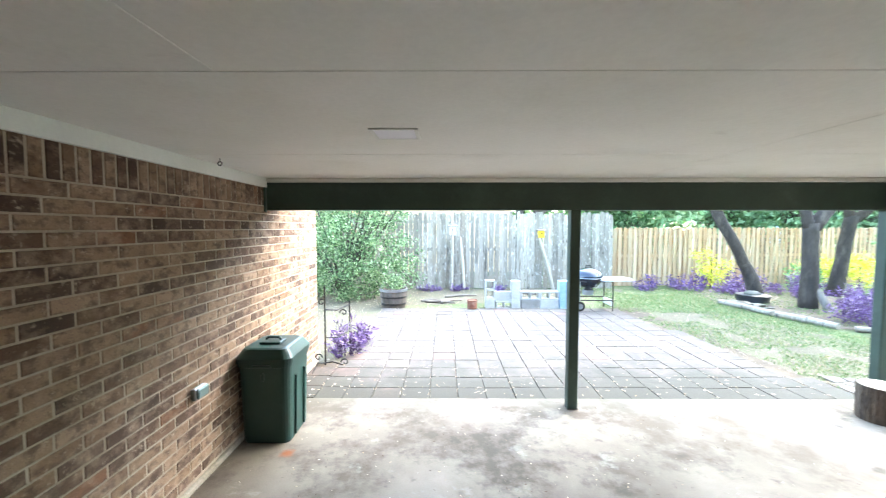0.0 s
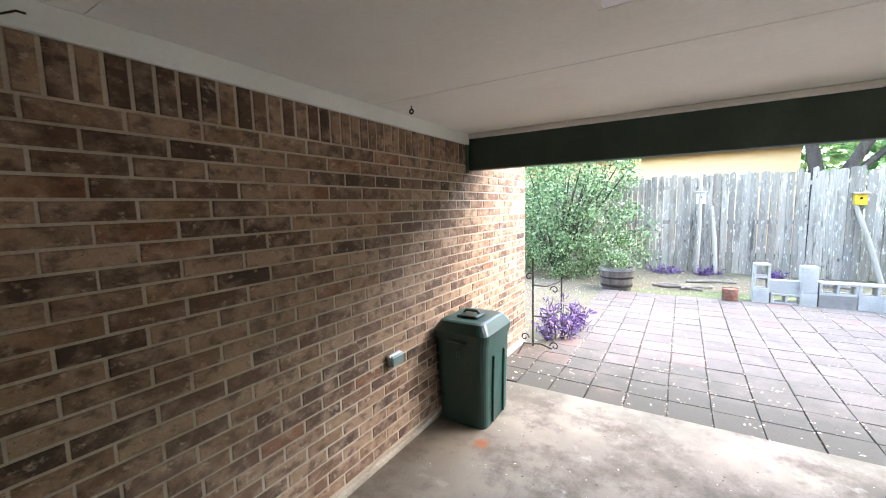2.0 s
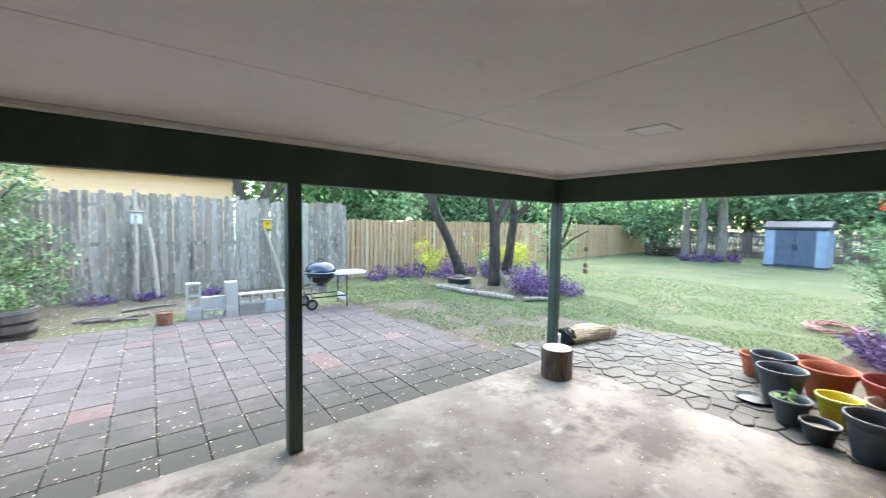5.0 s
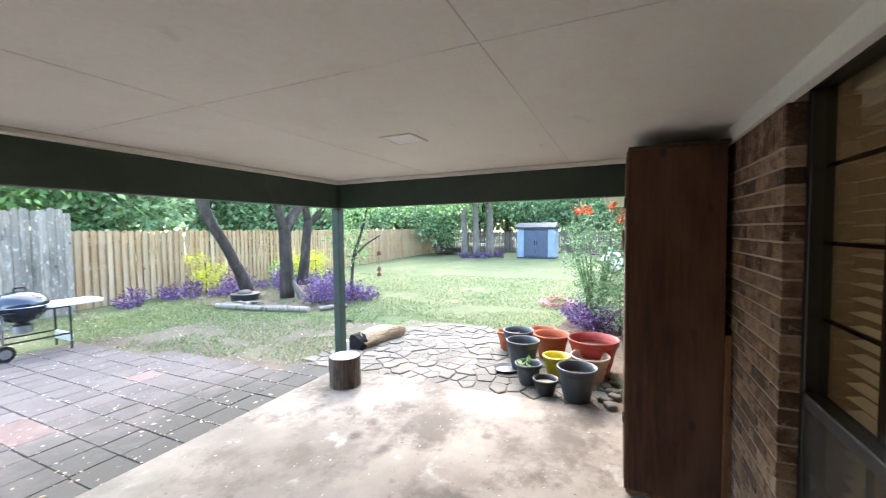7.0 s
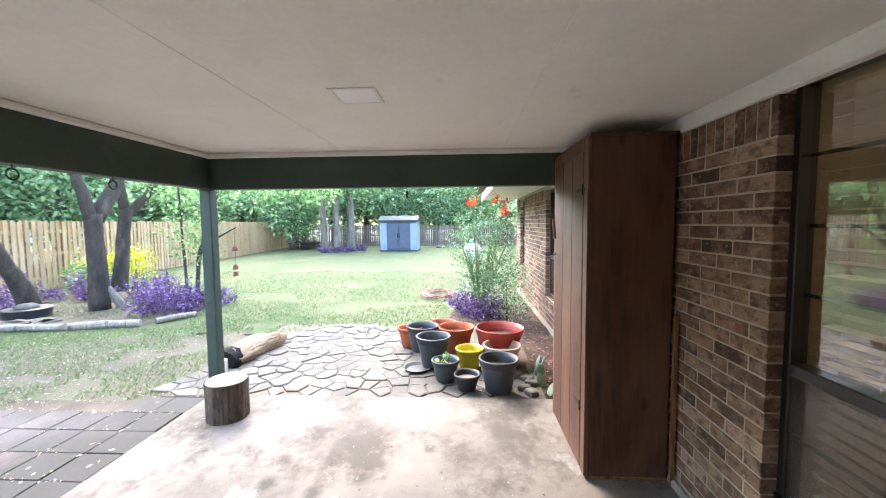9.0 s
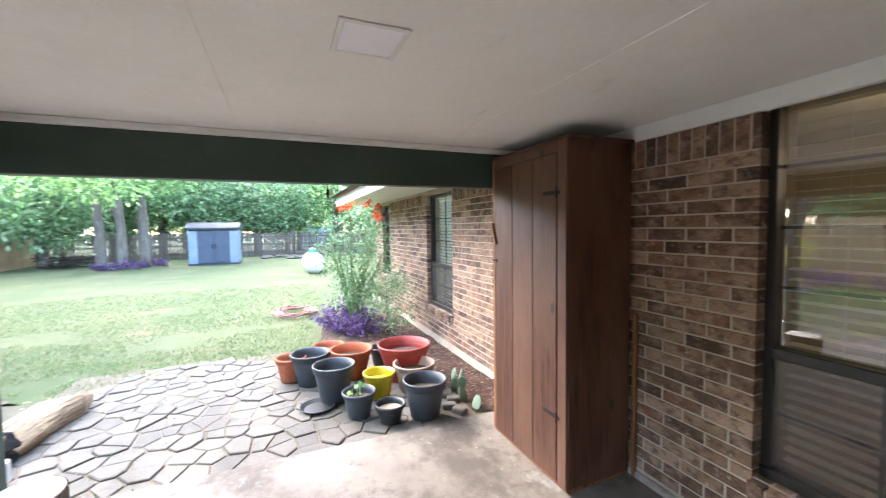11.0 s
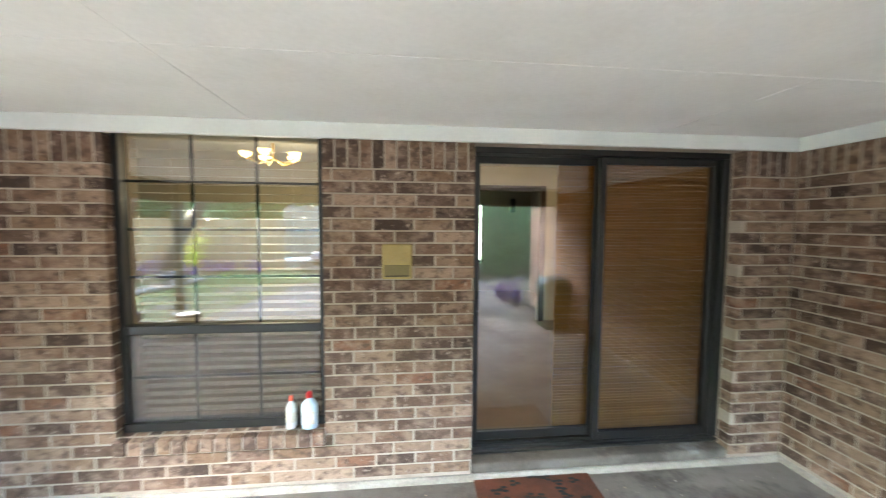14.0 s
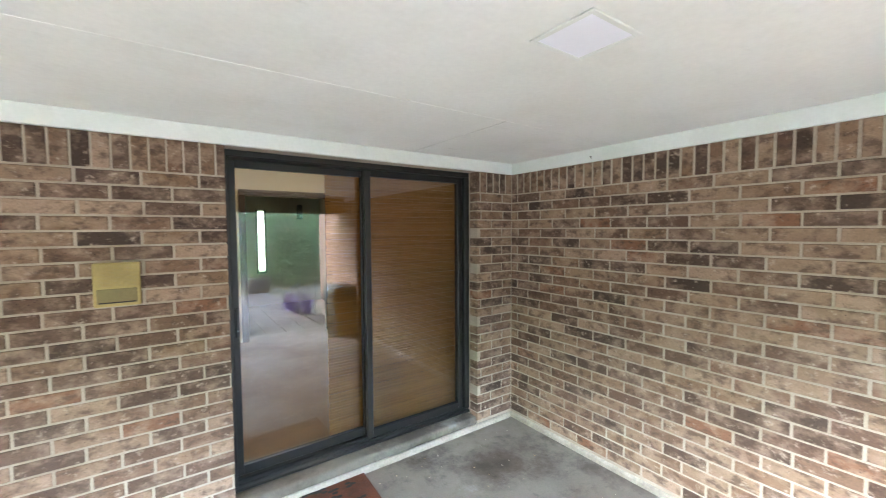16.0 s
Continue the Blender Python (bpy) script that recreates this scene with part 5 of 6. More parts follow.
# ---- plants ----
def purple_plant(x, y, r, h, n, seed, leaf=0.09):
    t = thing("purple_plant", x, y, GZ, "sprawling purple heart plant in the bed", "plant", "purple ground plants")
    q, pts = np.random.default_rng(seed), []
    bm = bmesh.new()
    for k in range(max(8, n // 28)):
        a, d = q.uniform(0, 6.28), r * math.sqrt(q.uniform(0, 1))
        tip = Vector((d * math.cos(a), d * math.sin(a), h * (1.05 - 0.75 * (d / r) ** 2) * q.uniform(0.6, 1.1)))
        base = Vector((tip.x * 0.55, tip.y * 0.55, 0))
        tube(bm, [base, (base + tip) / 2 + Vector((0, 0, 0.04)), tip], [0.006, 0.005, 0.003], 4)
        for j in range(28):
            f = q.uniform(0.15, 1.0)
            pts.append(base.lerp(tip, f) + Vector(q.normal(size=3) * 0.03))
    part("stem", bm, surface("purple_stem", "5a3d68", "4a3156", 8, 60, 0.7) if "purple_stem" not in bpy.data.materials else bpy.data.materials["purple_stem"], t)
    leaves("foliage", pts, leaf, PURPLE, t, seed, 0.26, 0.5)


for i, (x, y, r, h, n) in enumerate(((0.3, 4.95, 0.3, 0.62, 420), (0.42, 5.35, 0.25, 0.35, 250), (7.3, 10.5, 0.5, 0.4, 500), (8.4, 10.6, 0.7, 0.5, 900), (9.8, 10.3, 0.75, 0.65, 1000), (10.4, 9.5, 0.7, 0.6, 900),
                                     (9.1, 6.55, 0.62, 0.72, 1300), (9.75, 6.2, 0.5, 0.5, 800), (9.9, 7.3, 0.6, 0.6, 900), (10.9, 8.3, 0.7, 0.6, 800), (8.9, 9.7, 0.5, 0.4, 500), (9.4, 1.05, 0.6, 0.5, 1300), (8.75, 0.9, 0.45, 0.4, 700),
                                     (1.2, 10.2, 0.35, 0.15, 150), (2.0, 10.3, 0.3, 0.14, 120), (3.0, 10.3, 0.3, 0.15, 120), (23.6, 8.4, 1.3, 0.35, 500), (24.6, 7.4, 0.9, 0.3, 300), (11.9, 10.9, 0.6, 0.6, 500))):
    purple_plant(x, y, r, h, n, 100 + i, 0.09 if x < 12 else 0.2)

lime = thing("yellow_shrub", 9.15, 10.85, GZ, "bright yellow-green shrub against the fence", "shrub")
part("stem", tube(bmesh.new(), [(0, 0, 0), (0.03, 0, 0.4), (0.0, 0.02, 0.9)], [0.02, 0.015, 0.008], 6), BARK, lime)
leaves("foliage", np.vstack([blob(nrng, (nrng.uniform(-0.35, 0.35), nrng.uniform(-0.2, 0.2), nrng.uniform(0.15, 1.0)), (0.1, 0.1, 0.09), 60) for k in range(16)]), 0.08, LIME, lime, 31)
for x, y, h in ((12.4, 11.0, 0.8), (11.6, 10.6, 0.6), (13.4, 10.9, 0.9)):
    t = thing("green_shrub", x, y, GZ, "light green shrub at the fence", "shrub", "shrubs along the fence")
    leaves("foliage", np.vstack([blob(nrng, (nrng.uniform(-0.4, 0.4), nrng.uniform(-0.2, 0.2), nrng.uniform(0.1, h)), (0.12, 0.12, 0.12), 50) for k in range(12)]), 0.1, LIME if x > 12 else LEAF, t, int(x * 10))
    part("stem", tube(bmesh.new(), [(0, 0, 0), (0.02, 0, h * 0.7)], [0.02, 0.01], 6), BARK, t)

# the large shrub by the old fence
shrub = thing("large_shrub", -0.9, 9.3, GZ, "large dense light green privet shrub", "shrub")
bm = bmesh.new()
for k in range(14):
    a, l = rng.uniform(0, 6.28), rng.uniform(0.7, 1.6)
    tube(bm, [(0, 0, 0), (0.4 * l * math.cos(a), 0.25 * l * math.sin(a), 1.1), (l * math.cos(a), 0.5 * l * math.sin(a), 2.3)], [0.04, 0.028, 0.012], 6)
part("stem", bm, BARK, shrub)
cl = []
for k in range(190):
    a, z = nrng.uniform(0, 6.28), nrng.uniform(0.12, 3.1)
    rad = (1.5 if z > 0.7 else 1.15) * (1 - 0.18 * (z - 1.6) ** 2 / 2.5) * math.sqrt(nrng.uniform(0.25, 1.0))
    cl.append(blob(nrng, (rad * 1.1 * math.cos(a), rad * 0.8 * math.sin(a), z), (0.14, 0.13, 0.11), 150))
for k in range(14):
    cl.append(blob(nrng, (1.3 + 0.045 * k, -0.2 + nrng.uniform(-0.2, 0.2), 0.35 + nrng.uniform(0, 0.75)), (0.09, 0.09, 0.08), 40))
leaves("crown", np.vstack(cl), 0.075, HEDGE, shrub, 41, 0.5)

# red-flowering shrub beside the wing
pride = thing("flowering_shrub", 9.1, 0.95, GZ, "tall ferny shrub with red-orange flower heads", "shrub")
bm, lf, fl = bmesh.new(), [], []
for k in range(22):
    a, l, h = rng.uniform(0, 6.28), rng.uniform(0.25, 0.8), rng.uniform(0.9, 1.9)
    tip = Vector((l * math.cos(a), l * 0.75 * math.sin(a), h))
    tube(bm, [(0, 0, 0), tip * 0.5 + Vector((0, 0, 0.1)), tip], [0.016, 0.01, 0.005], 5)
    for j in range(11):
        f = rng.uniform(0.3, 1.0)
        c0 = tip * f + Vector((0, 0, 0.1 * (1 - f)))
        d = Vector((rng.uniform(-1, 1), rng.uniform(-1, 1), rng.uniform(-0.3, 0.5))).normalized()
        for s in range(13):
            for side in (-1, 1):
                lf.append(c0 + d * (0.028 * s) + d.orthogonal().normalized() * side * 0.012)
    if h > 1.45:
        fl.append((tip.x, tip.y, tip.z + 0.08))
part("stem", bm, surface("green_stem", "6f8a55", "5d7847", 6, 60, 0.7), pride)
leaves("foliage", lf, 0.045, FERN, pride, 51, 0.4)
for i, p in enumerate(fl[:6]):
    leaves("flower_head", blob(nrng, p, (0.035, 0.035, 0.045), 40), 0.04, REDFLOWER, pride, 52 + i, 0.8)
t = thing("fern_shrub", 8.55, 0.55, GZ, "green ferny shrub at the wall", "shrub")
leaves("foliage", np.vstack([blob(nrng, (nrng.uniform(-0.4, 0.4), nrng.uniform(-0.25, 0.3), nrng.uniform(0.1, 0.9)), (0.12, 0.1, 0.1), 60) for k in range(26)]), 0.07, FERN, t, 53, 0.25)
part("stem", tube(bmesh.new(), [(0, 0, 0), (0.05, 0, 0.7)], [0.012, 0.006], 6), BARK, t)


# ---- trees ----
def tree(name, loc, limbs, clumps, leaf, leafmat, label, seed, bark=None, n=10, per=70, spread=0.3, group=""):
    t = thing(name, *loc, label, "tree", group)
    bm = bmesh.new()
    for pts, radii in limbs:
        fine, fr = [], []
        for i in range(len(pts) - 1):
            for k in range(4):
                f = k / 4
                p = Vector(pts[i]).lerp(Vector(pts[i + 1]), f)
                fine.append(p + 0.03 * Vector((noise.noise(p * 2 + Vector((seed, 0, 0))), noise.noise(p * 2 + Vector((0, seed, 0))), 0)))
                fr.append((radii[i] * (1 - f) + radii[i + 1] * f) * (1 + 0.1 * noise.noise(p * 4)))
        fine.append(Vector(pts[-1]))
        fr.append(radii[-1])
        tube(bm, fine, fr, n)
    part("trunk", bm, bark or BARK, t, "", True)
    q = np.random.default_rng(seed)
    leaves("crown", np.vstack([blob(q, c, (spread, spread, spread * 0.7), per) for c in clumps]), leaf, leafmat, t, seed, 0.5)
    return t


def cloud(q, centre, size, count, low=-99):
    c = q.normal(size=(count, 3))
    c = c / np.linalg.norm(c, axis=1)[:, None] * np.asarray(size) * q.uniform(0.45, 1.0, (count, 1)) + np.asarray(centre)
    c[:, 2] = np.maximum(c[:, 2], low)
    return c


q = np.random.default_rng(77)
tree("tree", (9.05, 9.05, GZ), [([(0.03, 0, -0.05), (-0.25, 0, 0.72), (-0.62, 0, 1.36), (-1.0, 0, 2.0), (-1.15, 0, 2.45), (-1.4, 0.1, 3.6)], [0.18, 0.13, 0.115, 0.12, 0.125, 0.09]), ([(-1.05, 0, 2.2), (-0.3, 0.3, 3.2)], [0.09, 0.05])],
     cloud(q, (-1.2, 0, 4.3), (2.0, 1.8, 1.0), 60, 3.2), 0.12, LEAF, "leaning dark-barked tree in the purple bed", 201, group="trees in the bed")
tree("tree", (9.33, 8.05, GZ), [([(0, 0, -0.05), (0.0, 0, 1.2), (-0.03, 0, 1.8)], [0.18, 0.145, 0.15]), ([(-0.06, 0, 1.7), (-0.25, 0, 2.35), (-0.4, 0, 3.5)], [0.11, 0.09, 0.07]), ([(0.03, 0, 1.7), (0.5, 0, 2.35), (1.0, 0.1, 3.6)], [0.14, 0.12, 0.08])],
     cloud(q, (0.2, 0, 4.4), (2.2, 2.0, 1.1), 60, 3.2), 0.12, LEAF, "forked dark-barked tree in the purple bed", 202, group="trees in the bed")
tree("tree", (11.4, 9.6, GZ), [([(0, 0, -0.05), (0.2, 0, 1.2), (0.35, 0, 2.0)], [0.18, 0.145, 0.145]), ([(0.33, 0, 1.9), (0.2, 0, 2.6), (0.1, 0, 3.8)], [0.12, 0.1, 0.07]), ([(0.36, 0, 1.85), (0.95, -0.1, 2.4), (1.6, -0.2, 3.4)], [0.12, 0.1, 0.06])],
     np.vstack([cloud(q, (0.5, 0, 4.4), (2.2, 2.0, 1.1), 60, 3.2), cloud(q, (1.2, -0.4, 2.7), (0.8, 0.7, 0.35), 10)]), 0.12, LEAF, "forked grey-barked tree behind the purple bed", 203, group="trees in the bed")
tree("young_tree", (10.15, 6.75, GZ), [([(0, 0, 0), (0.05, -0.05, 0.9), (0.3, -0.3, 2.0), (0.5, -0.4, 3.0)], [0.045, 0.04, 0.03, 0.02]), ([(0.06, -0.08, 1.0), (0.12, -0.45, 1.32), (0.17, -0.8, 1.52)], [0.03, 0.022, 0.012]), ([(-0.1, 0.1, 0), (-0.1, 0.15, 1.2), (-0.1, 0.2, 2.4)], [0.03, 0.025, 0.015])],
     np.vstack([cloud(q, (0.5, -0.8, 2.5), (1.1, 1.3, 0.55), 34), cloud(q, (0.1, 0.1, 1.3), (0.3, 0.35, 0.7), 12), cloud(q, (1.2, -2.0, 2.55), (0.9, 0.9, 0.3), 22)]), 0.085, LEAF, "slender young tree with bright green leaves", 204, per=60, spread=0.16)


def far_tree(seed, height, width, mat):
    r = np.random.default_rng(seed)
    limbs = [([(0, 0, -0.1), (0.1, 0, height * 0.3), (0.0, 0.1, height * 0.7)], [0.28, 0.2, 0.1])]
    for k in range(3):
        a = r.uniform(0, 6.28)
        limbs.append(([(0.05, 0, height * 0.28), (width * 0.35 * math.cos(a), width * 0.35 * math.sin(a), height * 0.6)], [0.14, 0.06]))
    return tree("tree", (0, 0, 0), limbs, cloud(r, (0, 0, height * 0.58), (width, width, height * 0.42), 75, height * 0.2), 0.3, mat, "broad leafy tree beyond the fence", seed, BARK_PALE, 8, 75, 0.55, "trees beyond the fences")


models = [far_tree(301, 7.0, 3.0, LEAF_FAR), far_tree(302, 8.5, 3.6, LEAF), far_tree(303, 6.0, 2.6, LEAF_FAR)]
spots = [(7.2, 16, 1), (10, 18.5, 0), (13.5, 17, 2), (17, 19, 1), (21, 18, 0), (25, 20, 2), (29, 17.5, 1), (33, 14, 0), (33.5, 9, 1), (34.5, 3.5, 2), (33, -2, 1), (32, -7, 0), (26, 11.8, 2), (38, 12, 1), (39, 5, 0), (38, -3, 1), (5, 22, 1),
         (20, 28, 1), (12, 27, 0), (30, 27, 1), (38, 20, 2), (45, 10, 1), (46, -2, 1), (44, 22, 0), (31.5, 11, 2), (32, 6.5, 2), (31.5, 1.5, 2), (31.8, -4.2, 2), (36, 8, 0), (36, 0.5, 1), (36, 16, 1), (9, 15, 2), (15.5, 15.4, 2), (19, 15.8, 2), (23, 16, 2), (27, 15.6, 2), (20, -5, 0), (25, -6.5, 1), (-5, 15, 0), (-2, 26, 1), (17, -2.5, 2)]
for i, (x, y, k) in enumerate(spots):
    m = pose(x, y, GZ, 0, 0, rng.uniform(0, 360)) @ Matrix.Scale(rng.uniform(0.85, 1.15), 4)
    if i < 3:
        order = [1, 0, 2]
        models[order[i]].matrix_world = m
    else:
        copy_thing(models[k], m)
for x, y, r in ((23.5, 8.9, 0.2), (23.7, 8.25, 0.22), (24.5, 7.65, 0.26)):
    tree("tree", (x, y, GZ), [([(0, 0, -0.05), (0.05, 0, 1.6), (0.1, 0.1, 3.4), (0.2, 0.2, 5.5)], [r, r * 0.8, r * 0.75, r * 0.5])], cloud(q, (0, 0, 5.0), (2.6, 2.6, 1.9), 45, 2.7), 0.22, LEAF, "tall grey-trunked shade tree near the shed", int(x * 10), BARK_PALE, 10, 60, 0.4, "trees near the shed")

tree("tree", (4.3, 13.0, GZ), [([(-0.2, 0, 0), (-0.15, 0, 2.2), (-0.4, 0, 3.4)], [0.16, 0.14, 0.12]), ([(0.4, 0.1, 0), (0.4, 0.1, 2.2), (0.9, 0.1, 3.3)], [0.13, 0.12, 0.1]), ([(0.4, 0.1, 2.0), (1.3, 0.2, 2.9), (2.4, 0.2, 3.6)], [0.08, 0.06, 0.04])],
     np.vstack([cloud(q, (0.2, 0.3, 4.6), (2.4, 1.6, 1.0), 40, 3.5), cloud(q, (2.2, 0.4, 3.2), (0.9, 0.8, 0.6), 10)]), 0.16, LEAF, "two-trunked tree behind the old fence", 205)

# ---- edging, stones and clutter in the bed ----
for x0, y0, x1, y1, r in ((7.78, 8.5, 7.95, 7.3, 0.06), (7.96, 7.22, 8.22, 6.3, 0.065), (8.35, 6.15, 8.85, 5.85, 0.05)):
    t = thing("edging_log", x0, y0, GZ + 0.05, "grey weathered log edging the bed", "log", "edging logs")
    part("wood", tube(bmesh.new(), [(0, 0, 0), ((x1 - x0) / 2, (y1 - y0) / 2, 0.012), (x1 - x0, y1 - y0, 0)], [r, r * 0.95, r * 0.9], 10), OLD_FENCE, t)
for k in range(9):
    x, y = 8.15 + rng.uniform(-0.2, 0.3), 8.0 + rng.uniform(-0.6, 0.6)
    t = thing("flat_stone", x, y, GZ + 0.012 + 0.02 * (k % 3), "flat pale stone slab in the bed", "stone", "loose flat stones", rng.uniform(0, 180))
    part("stone", boxed(-rng.uniform(0.1, 0.2), rng.uniform(0.1, 0.2), -0.1, 0.12, 0, 0.035, bevel=0.012), FLAG, t)
t = thing("black_tub", 8.7, 8.75, GZ, "low black tub with a pale stone on it", "tub")
part("tub", lathe(bmesh.new(), [(0.26, 0), (0.3, 0.02), (0.33, 0.17), (0.31, 0.18)], 30), BLACKPOT, t)
part("stone", lathe(bmesh.new(), [(0.16, 0.175), (0.17, 0.2), (0.1, 0.25), (0.03, 0.26)], 16, 0.3), FLAG, t, "pale round stone", True)
t = thing("wood_stub", 9.5, 7.75, GZ, "short leaning stub of dead wood", "stump")
part("wood", tube(bmesh.new(), [(0, 0, 0), (-0.05, 0.1, 0.22), (-0.1, 0.2, 0.42)], [0.08, 0.07, 0.06], 9), BARK_PALE, t)

t = thing("rotten_log", 6.5, 3.8, GZ + 0.11, "rotten pale log with a charred end lying on the ground", "log", turn=-10)
bm = bmesh.new()
tube(bm, [(0.03, 0, 0), (0.25, 0.0, 0.01), (0.5, 0.02, 0.0), (0.75, 0.0, -0.01), (0.95, 0.02, -0.03)], [0.12, 0.135, 0.13, 0.115, 0.06], 22)
for v in bm.verts:
    v.co += 0.035 * Vector((noise.noise(v.co * 9), noise.noise(v.co * 9 + Vector((4, 0, 0))), noise.noise(Vector((v.co.x * 3, v.co.y * 14, v.co.z * 14)))))
part("wood", bm, ROTWOOD, t)
bm = tube(bmesh.new(), [(-0.05, 0, 0), (0.0, 0, 0), (0.06, 0, 0)], [0.115, 0.128, 0.13], 18)
for v in bm.verts:
    v.co += 0.02 * Vector((noise.noise(v.co * 15), noise.noise(v.co * 15 + Vector((4, 0, 0))), noise.noise(v.co * 15 + Vector((0, 6, 0)))))
part("burnt_end", bm, CHAR, t, "charred black end")
t = thing("socket_box", 5.66, 3.34, 0.3, "white weatherproof socket box on the green post", "socket")
part("housing", boxed(-0.012, 0.05, -0.035, 0.035, -0.06, 0.06, bevel=0.008), WHITEPLASTIC, t)
part("cover", boxed(0.05, 0.06, -0.03, 0.03, -0.05, 0.05, bevel=0.004), GREYPOT, t)

chime = thing("bell_chime", 10.3, 5.98, 1.45, "string of three rusty bells hanging from the young tree", "wind chime")
part("string", tube(bmesh.new(), [(0, 0, 0.02), (0.0, 0, -0.95)], 0.004, 5), IRON, chime)
for z in (-0.38, -0.76, -0.9):
    part("bell", lathe(bmesh.new(), [(0.055, z - 0.09), (0.048, z - 0.04), (0.038, z), (0.012, z + 0.015)], 14), RUST, chime)


# ---- pots ----
def pot(x, y, r, h, mat, label, soil=None, plants=0, ribs=False, z=-0.02):
    t = thing("plant_pot", x, y, z, label, "plant pot", "pots at the patio corner")
    w = 0.012
    prof = [(r * 0.62, 0), (r * 0.66, 0.008), (r * 0.9, h * 0.78)] + ([(r * 0.9, h * 0.8)] if not ribs else [(r * 0.92, h * 0.8)]) + [(r * 0.97, h * 0.82), (r, h * 0.97), (r, h), (r - w, h), (r - w * 1.6, h * 0.8), (r * 0.72, h * 0.3)]
    part("pot", lathe(bmesh.new(), prof, 40), mat, t, "", True).data
    part("rim", lathe(bmesh.new(), [(r - w, h - 0.004), (r - w * 0.5, h + 0.005), (r + 0.003, h + 0.003), (r + 0.004, h - 0.018), (r - 0.003, h - 0.02)], 40, 0, False), mat, t, "", True)
    part("soil", lathe(bmesh.new(), [(r * 0.85, h * 0.62), (r * 0.82, h * 0.7)], 26, 0.03), soil or DIRT, t)
    if plants:
        bm = bmesh.new()
        for k in range(3):
            tube(bm, [(0.01 * k, 0, h * 0.7), (0.02 * k - 0.03, 0.02, h + 0.02)], 0.004, 5)
        part("stem", bm, bpy.data.materials["green_stem"], t)
        leaves("sprig", blob(nrng, (-0.02, 0.02, h + 0.02), (0.04, 0.035, 0.025), plants), 0.06, LEAF, t, 61, 0.7)
    return t


pot(5.98, 0.91, 0.178, 0.31, GREYPOT, "dark grey plastic plant pot with soil", DIRT)
pot(6.0, 1.2, 0.12, 0.15, BLACKPOT, "small black plant pot with dry soil", LITTER)
pot(6.2, 1.41, 0.135, 0.21, GREYPOT, "grey plant pot with a small green sprig", DIRT, 14)
pot(6.6, 1.56, 0.185, 0.33, GREYPOT, "tall dark grey plastic pot, empty", DIRT)
pot(7.1, 1.73, 0.19, 0.31, GREYPOT, "tall grey plastic pot, empty", DIRT)
pot(6.5, 1.17, 0.145, 0.23, YELLOW, "yellow glazed pot with green weeds", LIME, 0)
pot(7.1, 1.32, 0.215, 0.3, TERRA, "wide terracotta pot, empty", DIRT)
pot(6.85, 0.82, 0.27, 0.36, REDPOT, "large red clay pot, empty", DIRT)
pot(6.5, 0.83, 0.195, 0.27, BEIGE, "pale beige clay pot, empty", DIRT)
pot(7.55, 1.5, 0.17, 0.24, TERRA, "terracotta pot, empty, behind others", DIRT)
pot(7.27, 1.91, 0.15, 0.24, TERRA, "small terracotta pot beside grey pots", DIRT)
pot(7.35, 0.95, 0.13, 0.2, GREYPOT, "small grey pot behind the red one", DIRT)
t = thing("pot_saucer", 6.48, 1.72, -0.02, "dark plastic saucer on the flagstones", "saucer")
part("saucer", lathe(bmesh.new(), [(0.12, 0), (0.15, 0.03), (0.145, 0.03), (0.11, 0.008)], 28), BLACKPOT, t)

cactus = thing("prickly_pear", 6.25, 0.45, GZ, "grey-green prickly pear cactus by the wall", "cactus")
for x, y, z, s, a, tl in ((0, 0, 0.1, 0.1, 20, 5), (0.1, 0.02, 0.1, 0.1, 70, -12), (0.02, 0.0, 0.26, 0.08, -20, 15), (-0.14, 0.04, 0.09, 0.1, 110, 15), (-0.13, 0.05, 0.24, 0.08, 60, -14), (0.12, 0.03, 0.24, 0.07, 10, 25), (-0.3, -0.02, 0.06, 0.09, 40, 50), (0.22, 0.1, 0.08, 0.08, -40, -25)):
    bm = bmesh.new()
    bmesh.ops.create_uvsphere(bm, u_segments=14, v_segments=9, radius=s, matrix=pose(x * 0.9, y, z * 0.75, tl, tl * 0.5, a) @ Matrix.Diagonal((0.5, 0.13, 0.85, 1)))
    part("pad", bm, CACTUS, cactus, "", True)
for k in range(7):
    t = thing("edging_stone", 5.92 + 0.11 * k, 0.62 + 0.05 * math.sin(k * 2), GZ, "rough edging stone of the mulch bed", "stone", "edging stones", rng.uniform(0, 90))
    part("stone", boxed(-0.06, 0.06, -0.045, 0.045, 0, 0.07, bevel=0.02, seg=2), FLAG, t)
scatter("mulch_chips", 2600, (5.9, 9.8, 0.03, 1.2), 0.05, leaf_material("bark_chips", [(0.0, "4b372c"), (0.5, "6d5242"), (1.0, "8b6f66")], 0.0, 0.95), GZ + 0.02, "loose brown bark chips along the wall", "mulch", lambda x, y: y < 0.62 + max(0, x - 7.6) * 0.35, 9)
hose = thing("garden_hose", 10.75, 1.75, GZ + 0.03, "pinkish garden hose lying coiled on the lawn", "hose")
part("coil", tube(bmesh.new(), [((0.5 - 0.0022 * k + 0.05 * math.sin(k * 0.37)) * math.cos(k * 0.3), (0.42 - 0.002 * k) * math.sin(k * 0.3), 0.01 + 0.012 * ((k * 7) % 5)) for k in range(110)], 0.013, 6), surface("hose_rubber", "a06a62", "8d5a53", 5, 60, 0.6), hose)
tank = thing("gas_tank", 18.3, 0.85, GZ, "white propane tank with a green dome", "gas tank")
